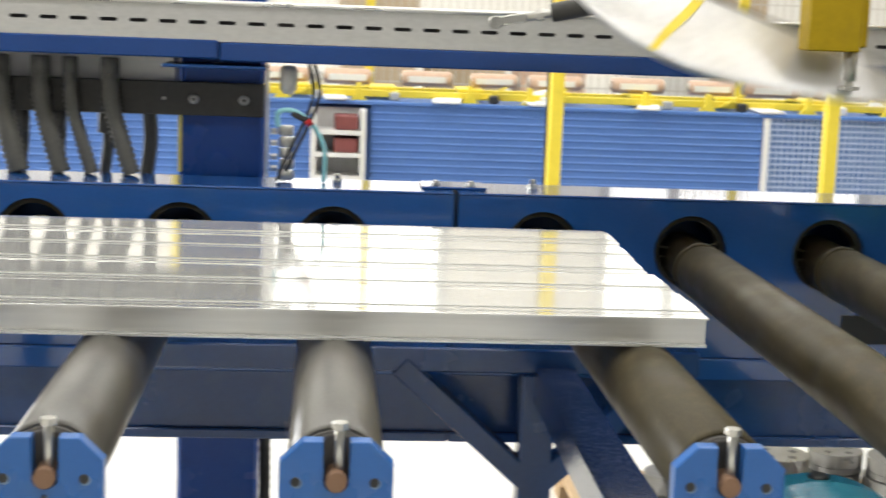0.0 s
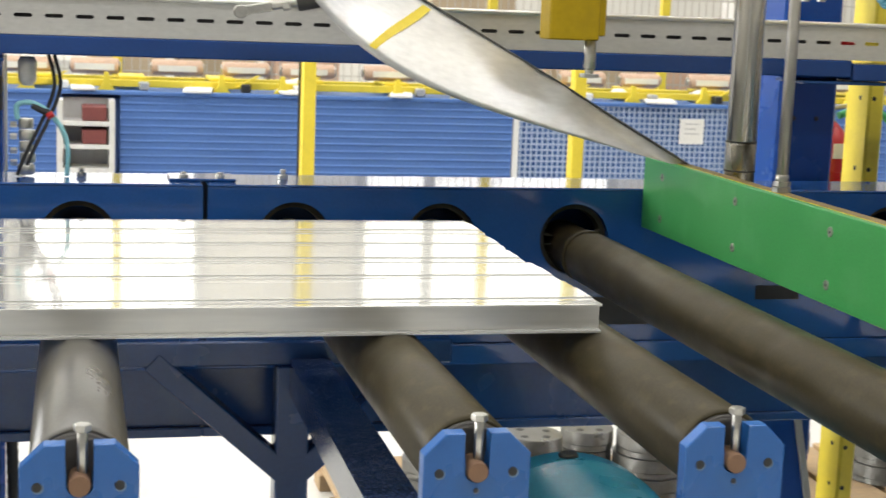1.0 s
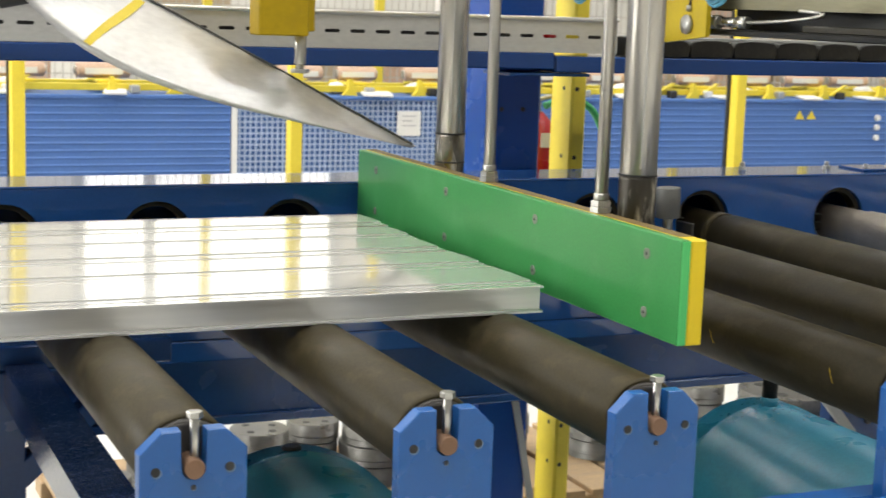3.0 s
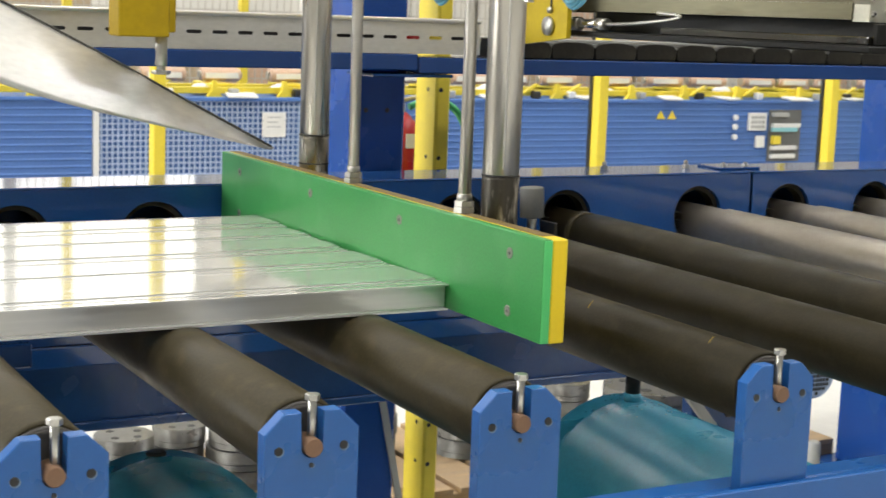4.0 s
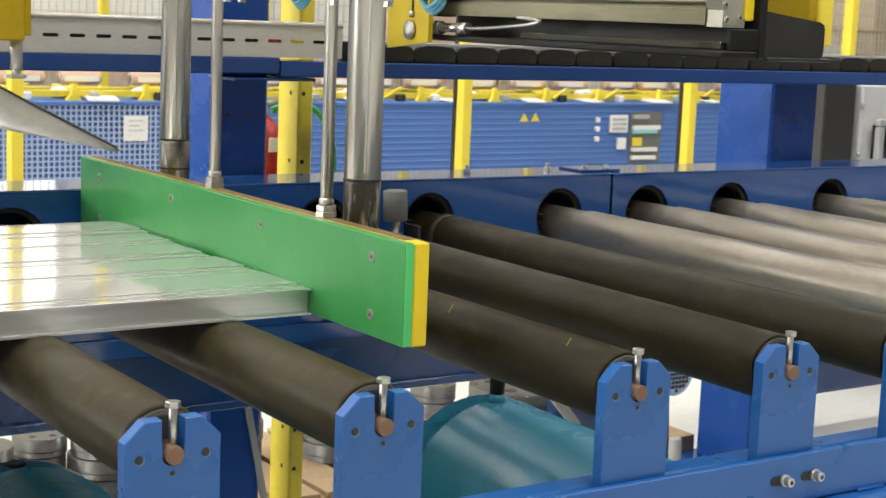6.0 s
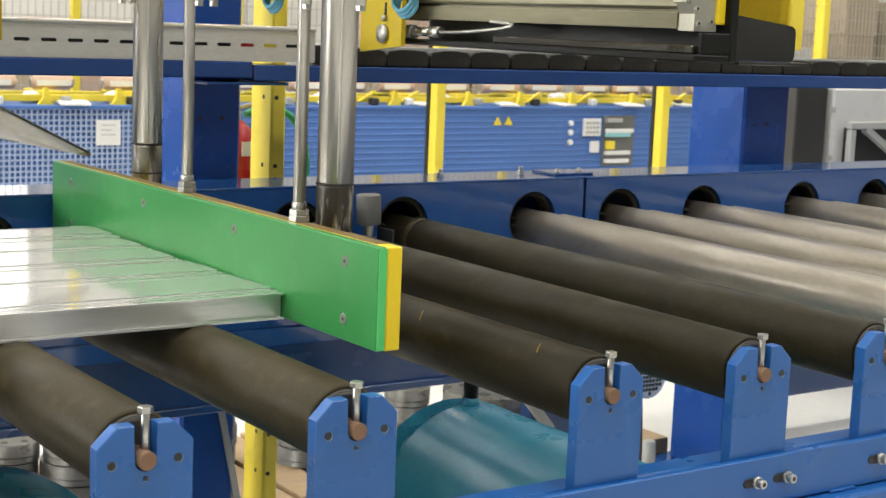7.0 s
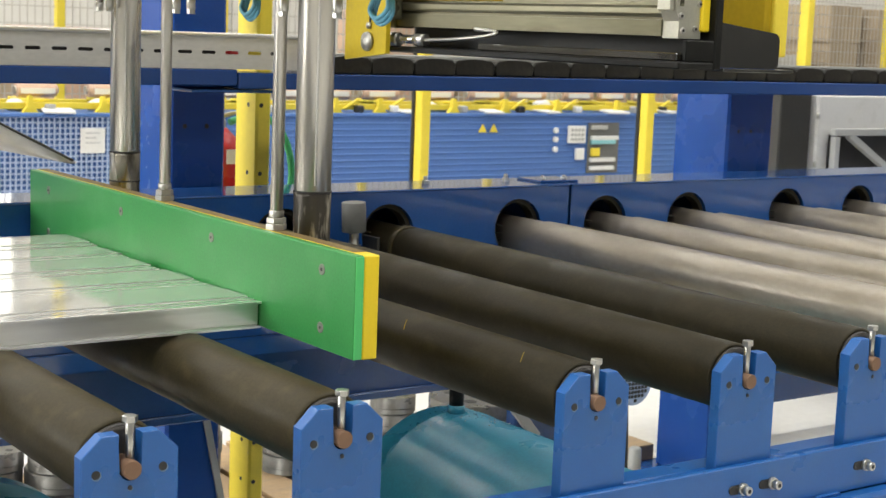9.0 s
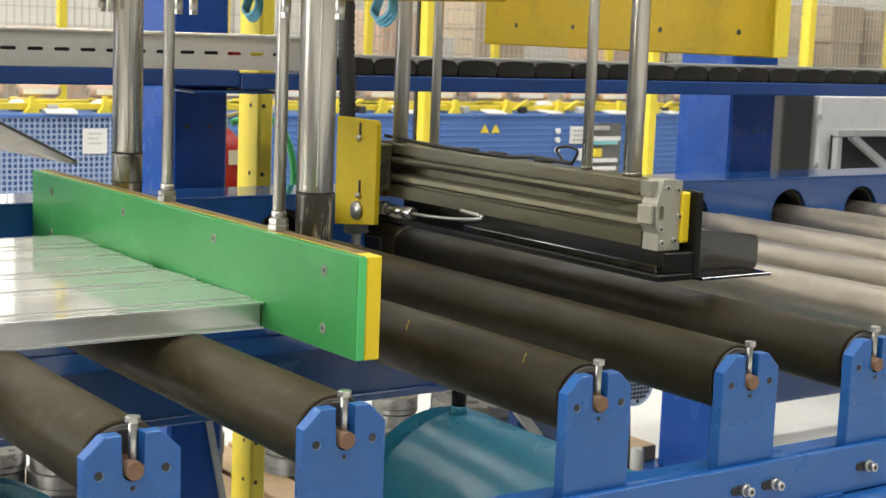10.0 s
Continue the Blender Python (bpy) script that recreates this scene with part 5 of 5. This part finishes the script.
def film_bundle(x, r):
    t = thing("film_bundle", (x, MY + 0.2, 0.986), "crumpled white stretch film on the blue housing", "film", "film on the housing")
    bm = B()
    bmesh.ops.create_icosphere(bm, subdivisions=3, radius=r)
    for v in bm.verts:
        p = v.co * (1 + 0.22 * math.sin(60 * v.co.x + 9 * x) * math.sin(75 * v.co.z + x) + 0.1 * math.sin(130 * v.co.y))
        v.co = Vector((p.x * 1.5, p.y, max(p.z * 0.75 + 0.6 * r, 0)))
    part("film", bm, FILM, t, local=True)


for k in range(17):
    film_bundle(-1.9 + 0.62 * k + 0.2 * math.sin(11 * k), 0.035 + 0.015 * math.sin(4 * k))
for k in range(16):
    bm = box(B(), 0, 0.10 + 0.05 * math.sin(k) ** 2, 0, 0.16, 0, 0.012, 0.003)
    ob = solid("loose_paper", bm, PAPER, "pale folded paper sheet on the housing edge", "paper", "papers on the housing")
    ob.location, ob.rotation_euler = (-2.0 + 0.6 * k + 0.2 * math.sin(7 * k), MY - 0.03, 0.986), (radians(3), 0, radians(15 * math.sin(3 * k)))


def fence():
    t = thing("safety_fence", (2.5, 6.12, 0), "tall safety fence of yellow posts", "fence")
    for x in (-1.38, 0.8835, 2.012, 3.10, 4.218, 5.687, 6.9):
        part("post", box(B(), x - 0.0265, x + 0.0265, 6.09, 6.15, 0.0, 3.0, 0.004), YELLOW, t)
    for x in (-1.38, 0.8835, 4.218, 5.687):
        part("post_back", box(B(), x - 0.034, x + 0.033, 6.151, 6.17, 0.0, 3.0), BLACK_MATT, t)


fence()


def store():
    """Goods, mesh fence and machines farther back."""
    f = thing("store_fence", (3, 8.6, 0), "tall yellow framed wire mesh fence of the store", "fence")
    for k in range(16):
        x = -4 + 1.05 * k
        part("post", box(B(), x - 0.025, x + 0.025, 8.58, 8.63, 0, 3.0, 0.003), YELLOW, f)
    bm = B()
    for k in range(350):
        x = -4 + 0.045 * k
        box(bm, x, x + 0.006, 8.6, 8.604, 0.1, 2.9)
    for k in range(28):
        box(bm, -4, 11.8, 8.605, 8.609, 0.1 + 0.1 * k, 0.107 + 0.1 * k)
    tagged(part("mesh", bm, MESH_GREY, f, "thin grey welded wire mesh"), kind="stuff")
    rng = random.Random(7)
    for k in range(30):
        x = -4.5 + 0.6 * k
        h = rng.uniform(0.9, 1.75)
        y = rng.uniform(9.4, 11.2)
        w = rng.uniform(0.42, 0.6)
        m, lab, nm = ((CARD, "stack of brown cartons on the store floor", "carton_stack"), (CARD, "stack of brown cartons on the store floor", "carton_stack"), (WRAP, "bundle of wrapped goods in the store", "wrapped_bundle"), (WHITE_PAINT, "white film-wrapped goods in the store", "wrapped_bundle"))[k % 4]
        t = thing(nm, (x, y, 0), lab, "goods", "goods in the store")
        z, j = 0.0, 0
        while z < h:
            d = rng.uniform(0.22, 0.4)
            part("carton" if nm == "carton_stack" else "bale", box(B(), x - w / 2 + 0.02 * math.sin(9 * j + k), x + w / 2 + 0.02 * math.sin(5 * j + k), y - 0.3, y + 0.3, z + 0.001, z + d, 0.008), m, t)
            z += d
            j += 1


store()


def white_machine():
    t = thing("white_machine", (5.2, 4.3, 0), "white machine cabinet with a grey tube frame", "machine")
    part("cabinet", box(B(), 4.955, 6.6, 4.3, 4.55, 0.0, 1.25, 0.008), WHITE_PAINT, t)
    part("recess", box(B(), 5.03, 6.6, 4.288, 4.2995, 0.93, 1.085), BLACK_MATT, t)
    part("frame_bar", bar(B(), (5.0, 4.25, 1.098), (6.5, 4.25, 1.098), 0.03, 0.03), GREY_PAINT, t)
    part("frame_bar", bar(B(), (5.018, 4.25, 0.60), (5.018, 4.25, 1.08), 0.03, 0.03), GREY_PAINT, t)
    part("frame_bar", bar(B(), (5.10, 4.25, 1.085), (5.36, 4.25, 0.94), 0.03, 0.03), GREY_PAINT, t)
    part("shelf", box(B(), 4.97, 6.6, 4.2, 4.287, 0.90, 0.925, 0.002), PAPER, t)
    for z in (0.95, 1.15):
        part("hinge", rod(B(), (4.947, 4.29, z), (4.947, 4.29, z + 0.025), 0.008, 10), ZINC, t)
    d = thing("dark_cabinet", (4.7, 4.4, 0), "tall dark brown cabinet door", "cabinet")
    part("body", box(B(), 4.755, 4.94, 4.32, 4.42, 0, 1.28, 0.006), DARK_BAR, d)


white_machine()

# ---- what moves ----


def motions():
    # profiles run up to the stop, rebound a little and are pushed back with it
    run = [(0.0, 0.522), (0.5, 0.635), (1.0, 0.746), (1.5, 0.847), (2.0, 0.944), (2.5, 1.037), (3.0, 1.131), (3.2, 1.163), (3.45, 1.2), (4.3, 1.2055), (5.5, 1.2055), (7.4, 1.2050), (7.8, 1.2005), (8.2, 1.1955), (8.6, 1.1910), (10.0, 1.1905)]
    for ob, y, d in profiles:
        walk(ob, [(t, pose(min(x + d, 1.2065) if t < 5.6 else x + min(d, 0.0005), y, REST_Z)) for t, x in run])
    walk(stopper, [(t, pose(PLATE_X + d, 2.55, 0.963)) for t, d in ((0, 0.0), (7.4, 0.0), (7.8, -0.005), (8.2, -0.010), (8.6, -0.014), (10.0, -0.0145))])
    lift = ((0.0, 0.40), (9.2, 0.40), (9.3, 0.397), (9.4, 0.311), (9.5, 0.249), (9.6, 0.190), (9.7, 0.145), (9.8, 0.092), (9.9, 0.052), (9.97, 0.004), (10.0, 0.0))
    walk(grip, [(t, pose(2.05 + 0.03 * dz, 2.6 - 0.04 * dz, 1.0 + dz)) for t, dz in lift])
    sway = ((0, -6.67, 0.0), (0.1, 8.76, 0.0), (0.2, -6.94, -0.05), (0.3, 2.17, -0.038), (0.4, -3.95, -0.022), (0.5, 2.1, 0.005), (0.6, -1.79, -0.037), (0.8, 1.39, -0.029), (1.0, 3.02, -0.012), (1.2, 0.76, -0.024), (2.0, 0.14, -0.013), (3, 1.04, -0.003), (4.5, 1.11, -0.028), (5, 0.69, -0.041), (7.5, 0.63, -0.05), (10, 0.56, -0.05))
    walk(sheet, [(t, pose(SHEET_AT[0] + dx, SHEET_AT[1], SHEET_AT[2], 0, a, 0)) for t, a, dx in sway])
    # driven rollers turn with the profiles
    marks = [0.2 * k for k in range(18)]
    for ob, x in zip(rollers, ROLLERS):
        if x > 1.6:
            continue
        rows, turn = [], 0.0
        for t in marks:
            gone = np.interp(t, [a for a, b in run], [b for a, b in run]) - 0.522
            turn = math.degrees(gone / ROLL_R)
            rows.append((t, pose(x, 1.74, AXIS_Z, 0, turn, 0)))
        rows += [(5.0, pose(x, 1.74, AXIS_Z, 0, turn + 2, 0)), (7.0, pose(x, 1.74, AXIS_Z, 0, turn - 12, 0)), (10.0, pose(x, 1.74, AXIS_Z, 0, turn - 16, 0))]
        walk(ob, rows)


motions()
